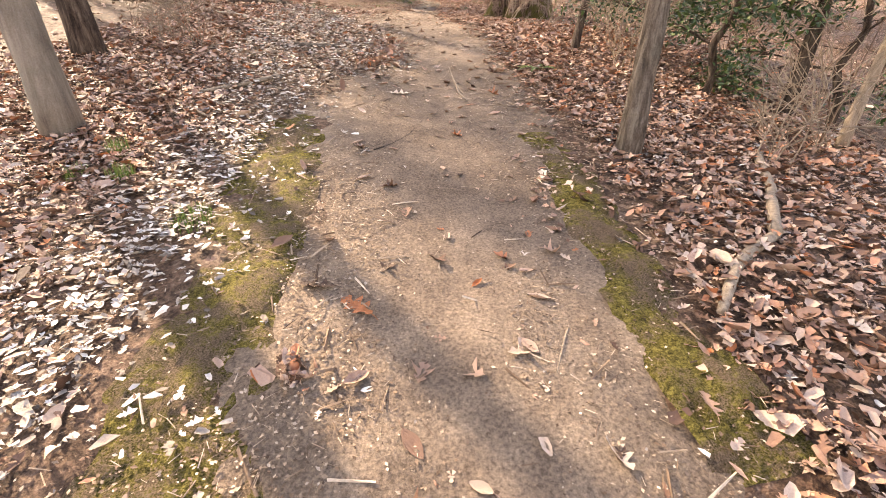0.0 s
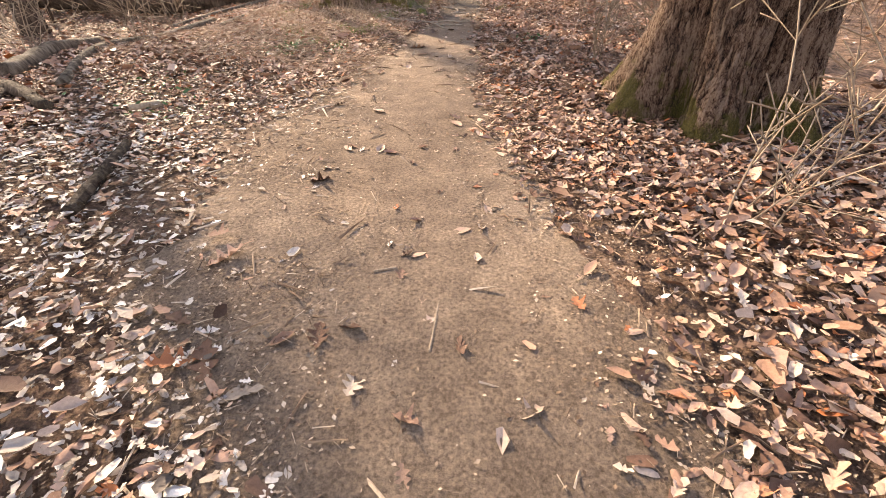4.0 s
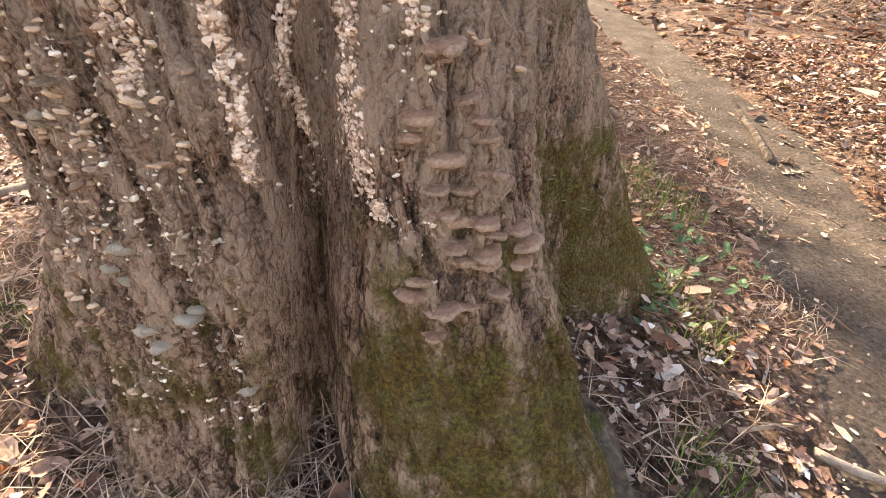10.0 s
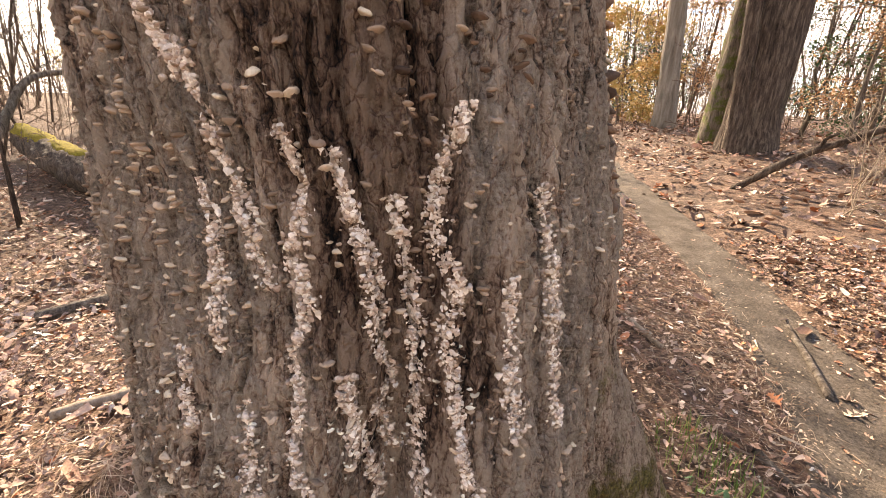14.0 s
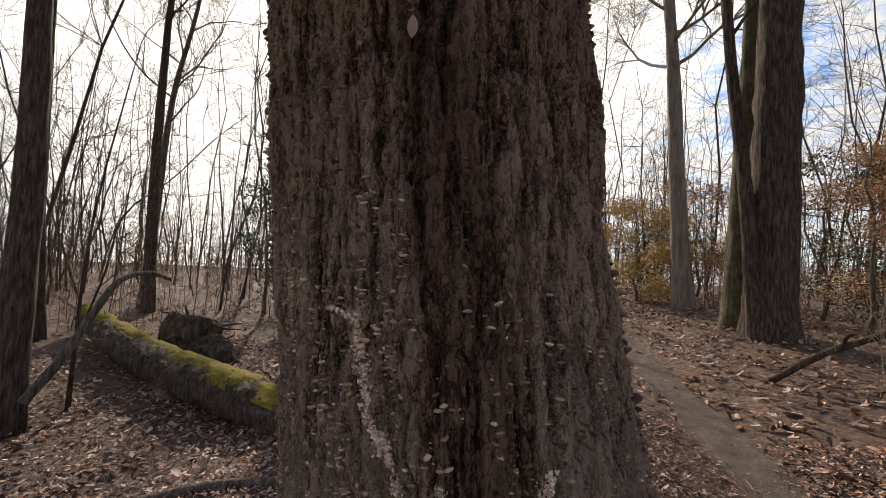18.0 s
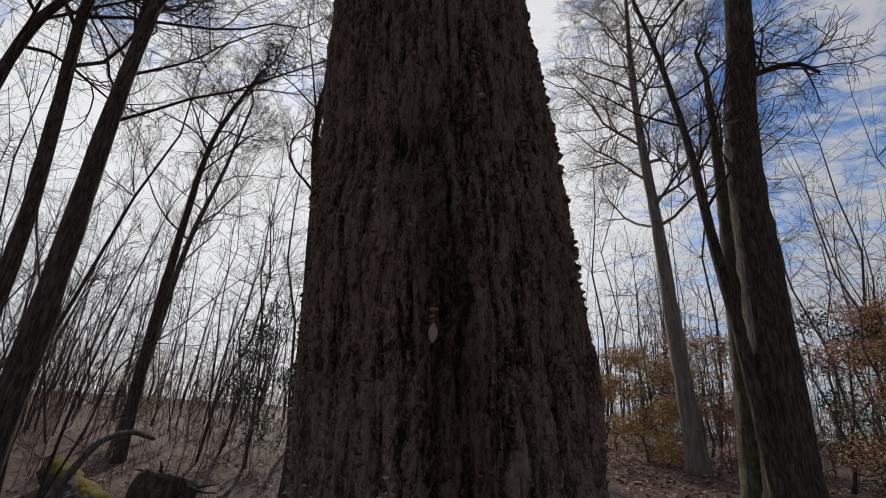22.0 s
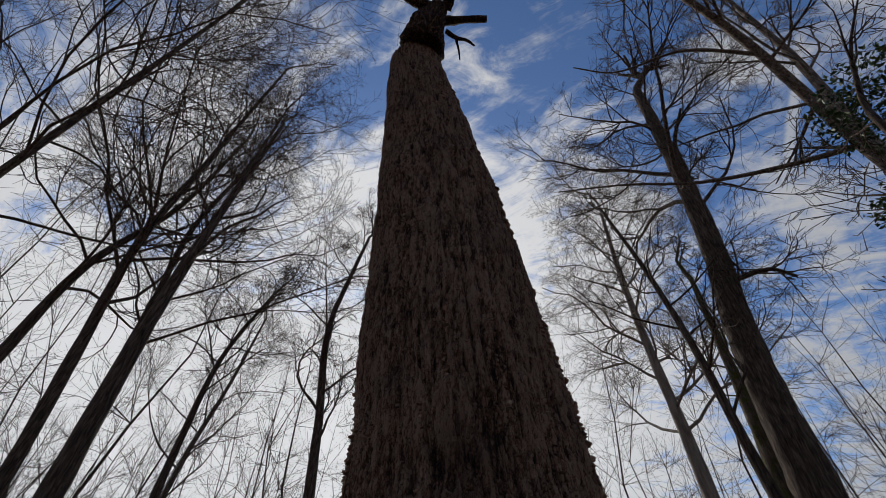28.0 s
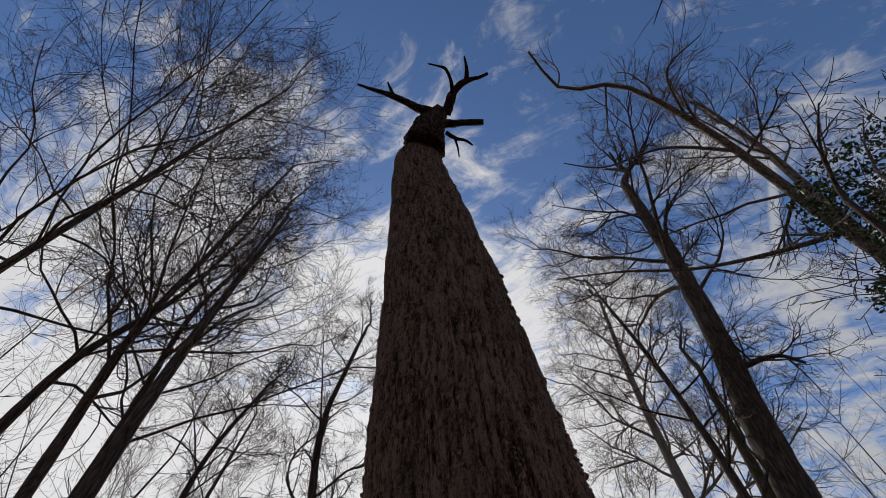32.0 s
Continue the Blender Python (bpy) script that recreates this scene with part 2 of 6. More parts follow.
# ---- materials ----
def material(name, build, rough=0.85, spec=0.25):
    m = bpy.data.materials.new(name)
    m.use_nodes = True
    k = Nodes(m.node_tree)
    bsdf = k.n["Principled BSDF"]
    bsdf.inputs["Roughness"].default_value = rough
    bsdf.inputs["Specular IOR Level"].default_value = spec
    col, bump, dist = build(k)
    k.put(bsdf, "Base_Color", col)
    if bump is not None:
        b = k.add("ShaderNodeBump", Strength=1.0, Distance=dist, Height=bump)
        k.l.new(b.outputs[0], bsdf.inputs["Normal"])
    return m


def coords(k, stretch=(1, 1, 1)):
    co = k.n.new("ShaderNodeTexCoord").outputs["Object"]
    return k.vec("MULTIPLY", co, stretch)


def m_litter(k):
    co = coords(k)
    a, b, c = k.noise(co, 1.3, 5), k.noise(co, 14, 6, .7), k.noise(co, 60, 5, .7)
    base = k.ramp(k.math("ADD", k.math("MULTIPLY", b, .6), k.math("MULTIPLY", c, .4)),
                  [(.34, (.018, .011, .008)), (.45, (.085, .05, .034)), (.55, (.21, .13, .09)), (.68, (.42, .3, .225))])
    far = k.ramp(a, [(.35, (.9, .8, .75)), (.65, (1.0, 1.0, 1.0))])
    return k.mix(1.0, base, far, "MULTIPLY"), k.math("ADD", b, c), .03


def m_dirt(k):
    co = coords(k)
    a, b, c, d = k.noise(co, .8, 4), k.noise(co, 6, 5, .6), k.noise(co, 75, 6, .7), k.noise(co, 240, 4, .7)
    base = k.ramp(k.math("ADD", k.math("MULTIPLY", a, .5), k.math("MULTIPLY", b, .5)),
                  [(.3, (.115, .082, .062)), (.5, (.205, .148, .112)), (.7, (.34, .25, .186))])
    grit = k.ramp(c, [(.33, (.52, .5, .48)), (.5, (1, 1, 1)), (.66, (1.55, 1.52, 1.46))])
    # greyer soil past y 12.6, its colour also darkened in place of shade
    sep = k.add("ShaderNodeSeparateXYZ", Vector=co)
    grey = k.math("MULTIPLY", k.span(k.math("ADD", sep.outputs["Y"], k.math("MULTIPLY", b, 1.5)), 12.6, 15.2), .85)
    base = k.mix(grey, base, k.ramp(b, [(.3, (.06, .048, .039)), (.7, (.135, .11, .09))]))
    return k.mix(1.0, base, grit, "MULTIPLY"), k.math("ADD", k.math("MULTIPLY", c, .7), k.math("MULTIPLY", d, .5)), .016


def m_bark(dark, mid, pale, moss=0.0, furrow=26.0, tone=1.0):
    def build(k):
        co = coords(k)
        st = k.vec("MULTIPLY", co, (1, 1, .16))
        a, b = k.noise(st, furrow, 6, .65, .4), k.noise(co, 90, 5, .7)
        c = k.noise(co, 2.2, 4)
        col = k.ramp(k.math("ADD", k.math("MULTIPLY", a, .75), k.math("MULTIPLY", b, .25)), [(.36, dark), (.5, mid), (.66, pale)])
        col = k.mix(k.span(c, .5, .7), col, k.mix(1.0, col, (.8, .86, .84), "MULTIPLY"))
        if moss:
            g = k.noise(co, 7, 5, .7)
            green = k.ramp(b, [(.3, (.035, .05, .01)), (.7, (.12, .13, .025))])
            col = k.mix(k.math("MULTIPLY", k.span(g, .62 - moss * .25, .78 - moss * .25), .9), col, green)
        return col, k.math("ADD", a, k.math("MULTIPLY", b, .5)), .035
    return build


def m_leaves(stops, island=True):
    def build(k):
        if island:
            rnd = k.n.new("ShaderNodeNewGeometry").outputs["Random Per Island"]
        else:
            rnd = k.n.new("ShaderNodeObjectInfo").outputs["Random"]
        co = k.n.new("ShaderNodeTexCoord").outputs["Object"]
        col = k.ramp(rnd, stops)
        n = k.noise(co, 70, 4, .7)
        col = k.mix(1.0, col, k.ramp(n, [(.3, (.78, .76, .74)), (.7, (1.12, 1.1, 1.08))]), "MULTIPLY")
        return col, n, .004
    return build


def m_plain(a, b, scale=30, dist=.004, stretch=(1, 1, 1)):
    def build(k):
        co = coords(k, stretch)
        n, f = k.noise(co, scale, 5, .65), k.noise(co, scale * 5, 3, .6)
        return k.ramp(k.math("ADD", k.math("MULTIPLY", n, .7), k.math("MULTIPLY", f, .3)), [(.32, a), (.68, b)]), n, dist
    return build


def m_bracket(top, lip):
    """Zoned upper side, paler towards the growing rim."""
    def build(k):
        co = coords(k)
        far = k.vec("LENGTH", co)
        n = k.noise(co, 5, 5, .7)
        zone = k.math("ADD", far, k.math("MULTIPLY", k.math("SUBTRACT", n, .5), .22))
        rings = k.math("MULTIPLY", k.math("SINE", k.math("MULTIPLY", zone, 45)), .02)
        col = k.mix(k.span(k.math("ADD", zone, rings), .3, .52), top, lip)
        return k.mix(1.0, col, k.ramp(n, [(.3, (.7, .68, .66)), (.7, (1.15, 1.13, 1.1))]), "MULTIPLY"), n, .03
    return build


LEAF_STOPS = [(0.0, (.075, .04, .028)), (.2, (.19, .1, .067)), (.42, (.36, .212, .153)), (.62, (.46, .305, .232)), (.8, (.54, .4, .32)), (.92, (.4, .13, .05)), (1.0, (.66, .53, .43))]
EARTH = material("torn_earth", m_bark((.03, .02, .014), (.085, .056, .04), (.2, .145, .105), moss=.22, furrow=12), .95, .1)
LITTER = material("leaf_litter_ground", m_litter)
DIRT = material("trodden_dirt", m_dirt, .95, .1)
LEAVES = material("dry_leaves", m_leaves(LEAF_STOPS), .7, .3)
LEAVES_PALE = material("bleached_leaves", m_leaves([(0.0, (.11, .085, .07)), (.2, (.28, .22, .18)), (.5, (.48, .4, .345)), (.8, (.64, .56, .5)), (1.0, (.76, .7, .65))]), .7, .3)
LEAF_ONE = material("dry_leaf", m_leaves(LEAF_STOPS, False), .7, .3)
BARK_GREY = material("grey_bark", m_bark((.04, .03, .024), (.13, .1, .08), (.27, .225, .188)), .9, .15)
BARK_PALE = material("smooth_pale_bark", m_bark((.12, .095, .075), (.22, .182, .148), (.34, .29, .24), furrow=9), .85, .2)
BARK_DARK = material("dark_bark", m_bark((.018, .012, .009), (.075, .052, .04), (.18, .138, .108)), .9, .15)
BARK_MOSSY = material("mossy_bark", m_bark((.045, .034, .026), (.13, .1, .075), (.24, .19, .15), moss=.62), .92, .12)
STICK = material("dead_stick", m_plain((.13, .09, .065), (.36, .28, .21), 40, .004, (1, 1, .3)), .85, .2)
BRUSH = material("brush_twigs", m_plain((.06, .036, .026), (.2, .13, .095), 30, .004, (1, 1, .3)), .85, .2)
ROOT = material("bare_root", m_plain((.15, .115, .09), (.38, .31, .25), 34, .012), .85, .2)
MOSS = material("moss", m_plain((.06, .045, .01), (.27, .2, .028), 24, .015), .95, .1)
GRASS = material("green_grass", m_leaves([(0, (.06, .11, .02)), (.6, (.16, .24, .05)), (1, (.3, .3, .1))]), .7, .3)
STRAW = material("dry_straw", m_leaves([(0, (.2, .13, .09)), (.5, (.4, .285, .205)), (1, (.6, .47, .365))]), .8, .2)
RED_STRAW = material("reddish_straw", m_leaves([(0, (.14, .07, .045)), (.6, (.27, .155, .1)), (1, (.4, .28, .2))]), .8, .2)
GREEN = material("evergreen_leaves", m_leaves([(0, (.015, .035, .012)), (.6, (.035, .075, .02)), (1, (.1, .14, .035))]), .45, .4)
RUST = material("rusty_beech_leaves", m_leaves([(0, (.3, .13, .055)), (.5, (.47, .255, .12)), (1, (.6, .42, .24))]), .7, .3)
YELLOW = material("yellowed_leaves", m_leaves([(0, (.36, .28, .09)), (.5, (.5, .38, .15)), (1, (.56, .3, .11))]), .7, .3)
IVY = material("ivy_leaves", m_leaves([(0, (.03, .07, .02)), (.6, (.06, .13, .04)), (1, (.12, .18, .07))]), .5, .4)

CHIPS = material("leaf_crumbs", m_leaves([(0, (.08, .05, .035)), (.35, (.2, .13, .09)), (.75, (.38, .28, .205)), (1, (.56, .45, .36))]), .8, .2)
PINK_FUNGUS = material("pinkish_bracket", m_bracket((.42, .255, .185), (.7, .5, .39)), .8, .2)
PALE_FUNGUS = material("cream_bracket", m_bracket((.3, .21, .145), (.58, .45, .34)), .85, .2)
CRUST = material("cream_crust", m_leaves([(0, (.33, .225, .17)), (.5, (.57, .44, .36)), (1, (.76, .65, .56))]), .85, .2)
BROWN_SHELF = material("weathered_brackets", m_leaves([(0, (.15, .095, .065)), (.45, (.33, .225, .16)), (.8, (.5, .37, .275)), (1, (.6, .49, .38))]), .85, .2)
HIGH_SHELF = material("dark_rusty_brackets", m_leaves([(0, (.05, .03, .022)), (.5, (.14, .08, .052)), (.85, (.25, .15, .1)), (1, (.36, .3, .24))]), .85, .2)
WHITE_CRUST = material("whitish_crust", m_leaves([(0, (.34, .28, .22)), (.5, (.55, .48, .4)), (1, (.74, .69, .6))]), .9, .15)
LICHEN = material("grey_green_lichen", m_plain((.42, .35, .27), (.68, .6, .49), 40, .005), .9, .1)

# ---- setting: ground and footpath ----
def spaced(lo, hi, fine_lo, fine_hi, step, grow=1.18):
    mid = list(np.arange(fine_lo, fine_hi + step / 2, step))
    right, left, s = [], [], step
    v = fine_hi
    while v < hi:
        s *= grow
        v += s
        right.append(v)
    v, s = fine_lo, step
    while v > lo:
        s *= grow
        v -= s
        left.append(v)
    return np.array(left[::-1] + mid + right)


def build_ground():
    xs, ys = spaced(-900, 900, -6, 4.5, .13), spaced(-900, 900, -2.5, 22, .13)
    gx, gy = np.meshgrid(xs, ys)
    p = np.stack([gx.ravel(), gy.ravel(), np.zeros(gx.size)], 1)
    u = abs(p[:, 0] - path_x(p[:, 1]))
    rough = np.clip((u - .5) / .5, 0.15, 1) * np.exp(-np.maximum(np.hypot(p[:, 0], p[:, 1] - 10) - 25, 0) / 20)
    p[:, 2] = height(p[:, 0], p[:, 1]) + rough * (.018 * grid_noise(p, 3.1, 3) + .012 * grid_noise(p, 8, 4))
    nx = len(xs)
    i = (np.arange(len(ys) - 1)[:, None] * nx + np.arange(nx - 1)).ravel()
    me = mesh_of("ground", p, np.stack([i, i + 1, i + nx + 1, i + nx], 1))
    thing("ground", me, LITTER, "woodland floor of brown leaf mould under fallen leaves", "ground", kind="structure")


def build_path():
    ys = np.arange(-6, 33, .06)
    us = np.linspace(-1, 1, 33)
    gy, gu = np.meshgrid(ys, us, indexing="ij")
    w = np.where(gu < 0, smooth_table(gy, LY, LW, .3), smooth_table(gy, PY, PW))
    edge = np.stack([gy, np.sign(gu) * 5, 0 * gy], -1)
    w = w * (1.16 + .16 * grid_noise(edge, 1.1, 5) + .12 * grid_noise(edge, 3.7, 6))
    x = path_x(gy) + gu * w
    p = np.stack([x, gy, 0 * x], -1).reshape(-1, 3)
    lift = .02 - .05 * gu.ravel() ** 4
    p[:, 2] = height(p[:, 0], p[:, 1]) + lift + .007 * grid_noise(p, 7, 8) + .004 * grid_noise(p, 24, 9)
    n = len(us)
    i = (np.arange(len(ys) - 1)[:, None] * n + np.arange(n - 1)).ravel()
    thing("footpath", mesh_of("footpath", p, np.stack([i, i + 1, i + n + 1, i + n], 1)), DIRT,
          "trodden bare brown dirt footpath through the wood", "footpath", kind="structure")


build_ground()
build_path()

# ---- the big tree with bracket fungi ----
TZ = [1.7, 2.5, 3.0, 3.6, 4.2, 4.8, 5.6, 6.6, 7.6, 8.6, 9.7, 9.9]
TR = [.48, .442, .428, .446, .462, .466, .46, .435, .396, .36, .325, .19]
AZ = [1.7, 2.3, 3.0, 3.6, 4.2, 4.8, 5.6, 6.6, 7.6, 8.6, 9.9]
AX = [0, 0, -.035, -.14, -.225, -.31, -.42, -.56, -.71, -.87, -1.06]
AY = [0, 0, .02, .06, .1, .14, .17, .2, .22, .23, .24]
# buttresses: direction in degrees, width, reach at the ground, height over which it fades
LOBES = [(-150, 19, .27, .40), (-100, 24, .08, .8), (-33, 18, .43, .42), (25, 15, .47, .56), (95, 22, .26, .5), (165, 22, .22, .5)]


def trunk_surface(th, z):
    """Places on the trunk for directions th in degrees and heights z, without bark relief."""
    th, z = np.asarray(th, float), np.asarray(z, float)
    r = np.interp(z, TZ, TR)
    up = np.maximum(z - 1.85, 0)
    for a, w, reach, fade in LOBES:
        d = (th - a + 180) % 360 - 180
        r = r + reach * np.exp(-(d / w) ** 2) * np.exp(-(up / fade) ** 1.25)
    for a, w, deep, fade in ((-69, 5.5, .17, .95), (8, 7, .14, .8), (-125, 6, .10, .6)):
        d = (th - a - 14 * up + 180) % 360 - 180 if a == -69 else (th - a + 180) % 360 - 180
        r = r - deep * np.exp(-(d / w) ** 2) * np.exp(-(up / fade) ** 2.2)
    t = np.radians(th)
    return np.stack([TREE[0] + np.interp(z, AZ, AX) + r * np.cos(t), TREE[1] + np.interp(z, AZ, AY) + r * np.sin(t), z], -1)


def plate_cracks(s, z, wide, tall, seed):
    """Cells of an uneven grid: the gap to the next cell (0 in a crack) and a chance number for each cell."""
    u, v = s / wide, z / tall
    iu, iv = np.floor(u).astype(np.int64), np.floor(v).astype(np.int64)
    first, second, tone = np.full(len(u), 9.0), np.full(len(u), 9.0), np.zeros(len(u))

    def chance(a, b, k):
        h = (a * 374761393 + b * 668265263 + (seed + k) * 144665) & 0x7FFFFFFF
        h = ((h ^ (h >> 13)) * 1274126177) & 0x7FFFFFFF
        return ((h ^ (h >> 16)) & 0xFFFF) / 65535.0

    for da in (-1, 0, 1):
        for db in (-1, 0, 1):
            a, b = iu + da, iv + db
            d = np.hypot(a + .15 + .7 * chance(a, b, 1) - u, b + chance(a, b, 2) - v)
            near = d < first
            second = np.where(near, first, np.minimum(second, d))
            tone = np.where(near, chance(a, b, 3), tone)
            first = np.where(near, d, first)
    return second - first, tone


def bark_relief(p, th, r=.46):
    """How far the bark stands out, in metres: long plates split by cracks, over finer flakes."""
    s = np.radians(th) * r + .012 * grid_noise(p, 11, 15) + .006 * grid_noise(p, 30, 18)
    z = p[:, 2] + .02 * grid_noise(p, 14, 16)
    q = np.stack([s, 0 * s, z * .11], 1)
    long = abs(grid_noise(q, 30, 11)) + .5 * abs(grid_noise(q, 64, 12))
    ridge = np.clip(long * 1.9, 0, 1) ** .8
    gap, tone = plate_cracks(s, z, .026, .075, 5)
    fine, tone2 = plate_cracks(s, z, .011, .021, 9)
    return (.024 * ridge + .0075 * np.clip(gap / .25, 0, 1) * (.4 + tone) + .005 * np.clip(fine / .35, 0, 1) * (.2 + 1.2 * tone2) + .0035 * grid_noise(p, 120, 13)
            + .02 * grid_noise(p, 3.2, 14) - .026)


def plated_bark(k):
    """Furrowed bark: colour, its noises and the crack pattern."""
    co = coords(k)
    st = k.vec("MULTIPLY", co, (1, 1, .14))
    a, b, c = k.noise(st, 34, 6, .74, .7), k.noise(co, 150, 5, .78), k.noise(co, 3.4, 5, .6)
    a2 = k.noise(k.vec("MULTIPLY", co, (1, 1, .32)), 88, 6, .76, .5)
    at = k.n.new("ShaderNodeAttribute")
    at.attribute_name = "plate"      # outer plates weather pale; the red-brown furrows between are darkened to imitate shade
    bent = k.vec("ADD", k.vec("MULTIPLY", co, (1, 1, .4)), k.vec("SCALE", k.add("ShaderNodeTexNoise", Vector=co, Scale=35, Detail=3).outputs["Color"]))
    k.put(bent.node.inputs[1].links[0].from_node, "Scale", .03)
    cell = k.add("ShaderNodeTexVoronoi", Vector=bent, Scale=75)
    cell.feature = "DISTANCE_TO_EDGE"
    crack = k.span(cell.outputs["Distance"], .0, .16)
    flake = k.add("ShaderNodeSeparateColor", Color=k.add("ShaderNodeTexVoronoi", Vector=bent, Scale=75).outputs["Color"]).outputs["Red"]
    mixed = k.math("ADD", k.math("MULTIPLY", a, 1.25), k.math("ADD", k.math("MULTIPLY", a2, .75), k.math("MULTIPLY", b, .45)))
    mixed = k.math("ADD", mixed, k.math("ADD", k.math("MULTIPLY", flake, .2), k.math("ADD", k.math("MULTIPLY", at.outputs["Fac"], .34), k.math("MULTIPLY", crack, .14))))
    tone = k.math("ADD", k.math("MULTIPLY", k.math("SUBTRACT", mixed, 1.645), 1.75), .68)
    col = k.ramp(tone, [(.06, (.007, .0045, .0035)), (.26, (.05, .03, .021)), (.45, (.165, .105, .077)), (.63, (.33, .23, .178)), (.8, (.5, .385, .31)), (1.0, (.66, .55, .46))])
    grey = k.mix(.55, col, (.17, .155, .14))
    col = k.mix(k.math("MULTIPLY", k.span(c, .5, .66), .5), col, grey)
    col = k.mix(1.0, col, (1.08, .94, .84), "MULTIPLY")
    return co, st, k.math("ADD", k.math("MULTIPLY", a, .7), k.math("MULTIPLY", a2, .6)), b, crack, col


def m_big_bark(k):
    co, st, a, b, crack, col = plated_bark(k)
    sep = k.add("ShaderNodeSeparateXYZ", Vector=co)
    z = sep.outputs["Z"]
    # a wet dark streak down the side that faces the path
    side = k.vec("DOT_PRODUCT", k.vec("SUBTRACT", co, (TREE[0], TREE[1], 0)), (.88, .47, 0))
    front = k.vec("DOT_PRODUCT", k.vec("SUBTRACT", co, (TREE[0], TREE[1], 0)), (.47, -.88, 0))
    wob = k.math("MULTIPLY", k.math("SUBTRACT", k.noise(st, 5, 4), .5), .35)
    off = k.math("ABSOLUTE", k.math("ADD", k.math("ADD", side, wob), k.math("MULTIPLY", k.math("SUBTRACT", z, 3.1), .15)))
    wet = k.math("MULTIPLY", k.span(off, .17, .03), k.math("MULTIPLY", k.math("MULTIPLY", k.span(z, 2.55, 3.0), k.span(z, 5.2, 4.0, .35, 1.0)), k.span(front, .1, .25)))
    col = k.mix(k.math("MULTIPLY", wet, .75), col, k.mix(1.0, col, (.27, .2, .165), "MULTIPLY"))
    # pale fungal crust and lichen over the lower trunk, bark colour multiplied darker above
    pale = k.math("MULTIPLY", k.span(k.math("ADD", k.noise(st, 20, 6, .75), k.math("MULTIPLY", b, .45)), .62, .78), k.math("MULTIPLY", k.span(z, 3.9, 3.1), k.span(z, 2.2, 2.8, .25, 1.0)))
    pale = k.math("MULTIPLY", pale, k.span(wet, .6, .1))
    col = k.mix(k.math("MULTIPLY", pale, .7), col, k.ramp(b, [(.35, (.26, .18, .135)), (.65, (.62, .5, .4))]))
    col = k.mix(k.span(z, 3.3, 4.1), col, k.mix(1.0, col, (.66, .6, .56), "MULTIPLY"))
    # moss near the foot and on the buttresses
    m = k.math("ADD", k.math("MULTIPLY", k.math("SUBTRACT", k.noise(co, 6.5, 6, .72), .1), 1.25), k.span(z, 3.0, 2.1, -.3, .17))
    m = k.math("ADD", m, k.span(side, -.1, .15, -.1, .05))
    m = k.math("ADD", m, k.math("MULTIPLY", k.math("SUBTRACT", k.noise(st, 30, 5, .7), .5), .4))
    moss = k.ramp(k.noise(co, 130, 7, .8), [(.34, (.03, .028, .009)), (.5, (.15, .13, .03)), (.66, (.36, .3, .07))])
    moss = k.mix(k.span(k.noise(co, 22, 4, .65), .42, .62), moss, k.mix(1.0, moss, (.95, .72, .55), "MULTIPLY"))
    col = k.mix(k.math("MULTIPLY", k.span(m, .5, .74), .9), col, moss)
    return col, k.math("ADD", k.math("ADD", a, k.math("MULTIPLY", b, .7)), k.math("MULTIPLY", crack, .35)), .045


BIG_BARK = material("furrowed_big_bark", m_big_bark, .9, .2)


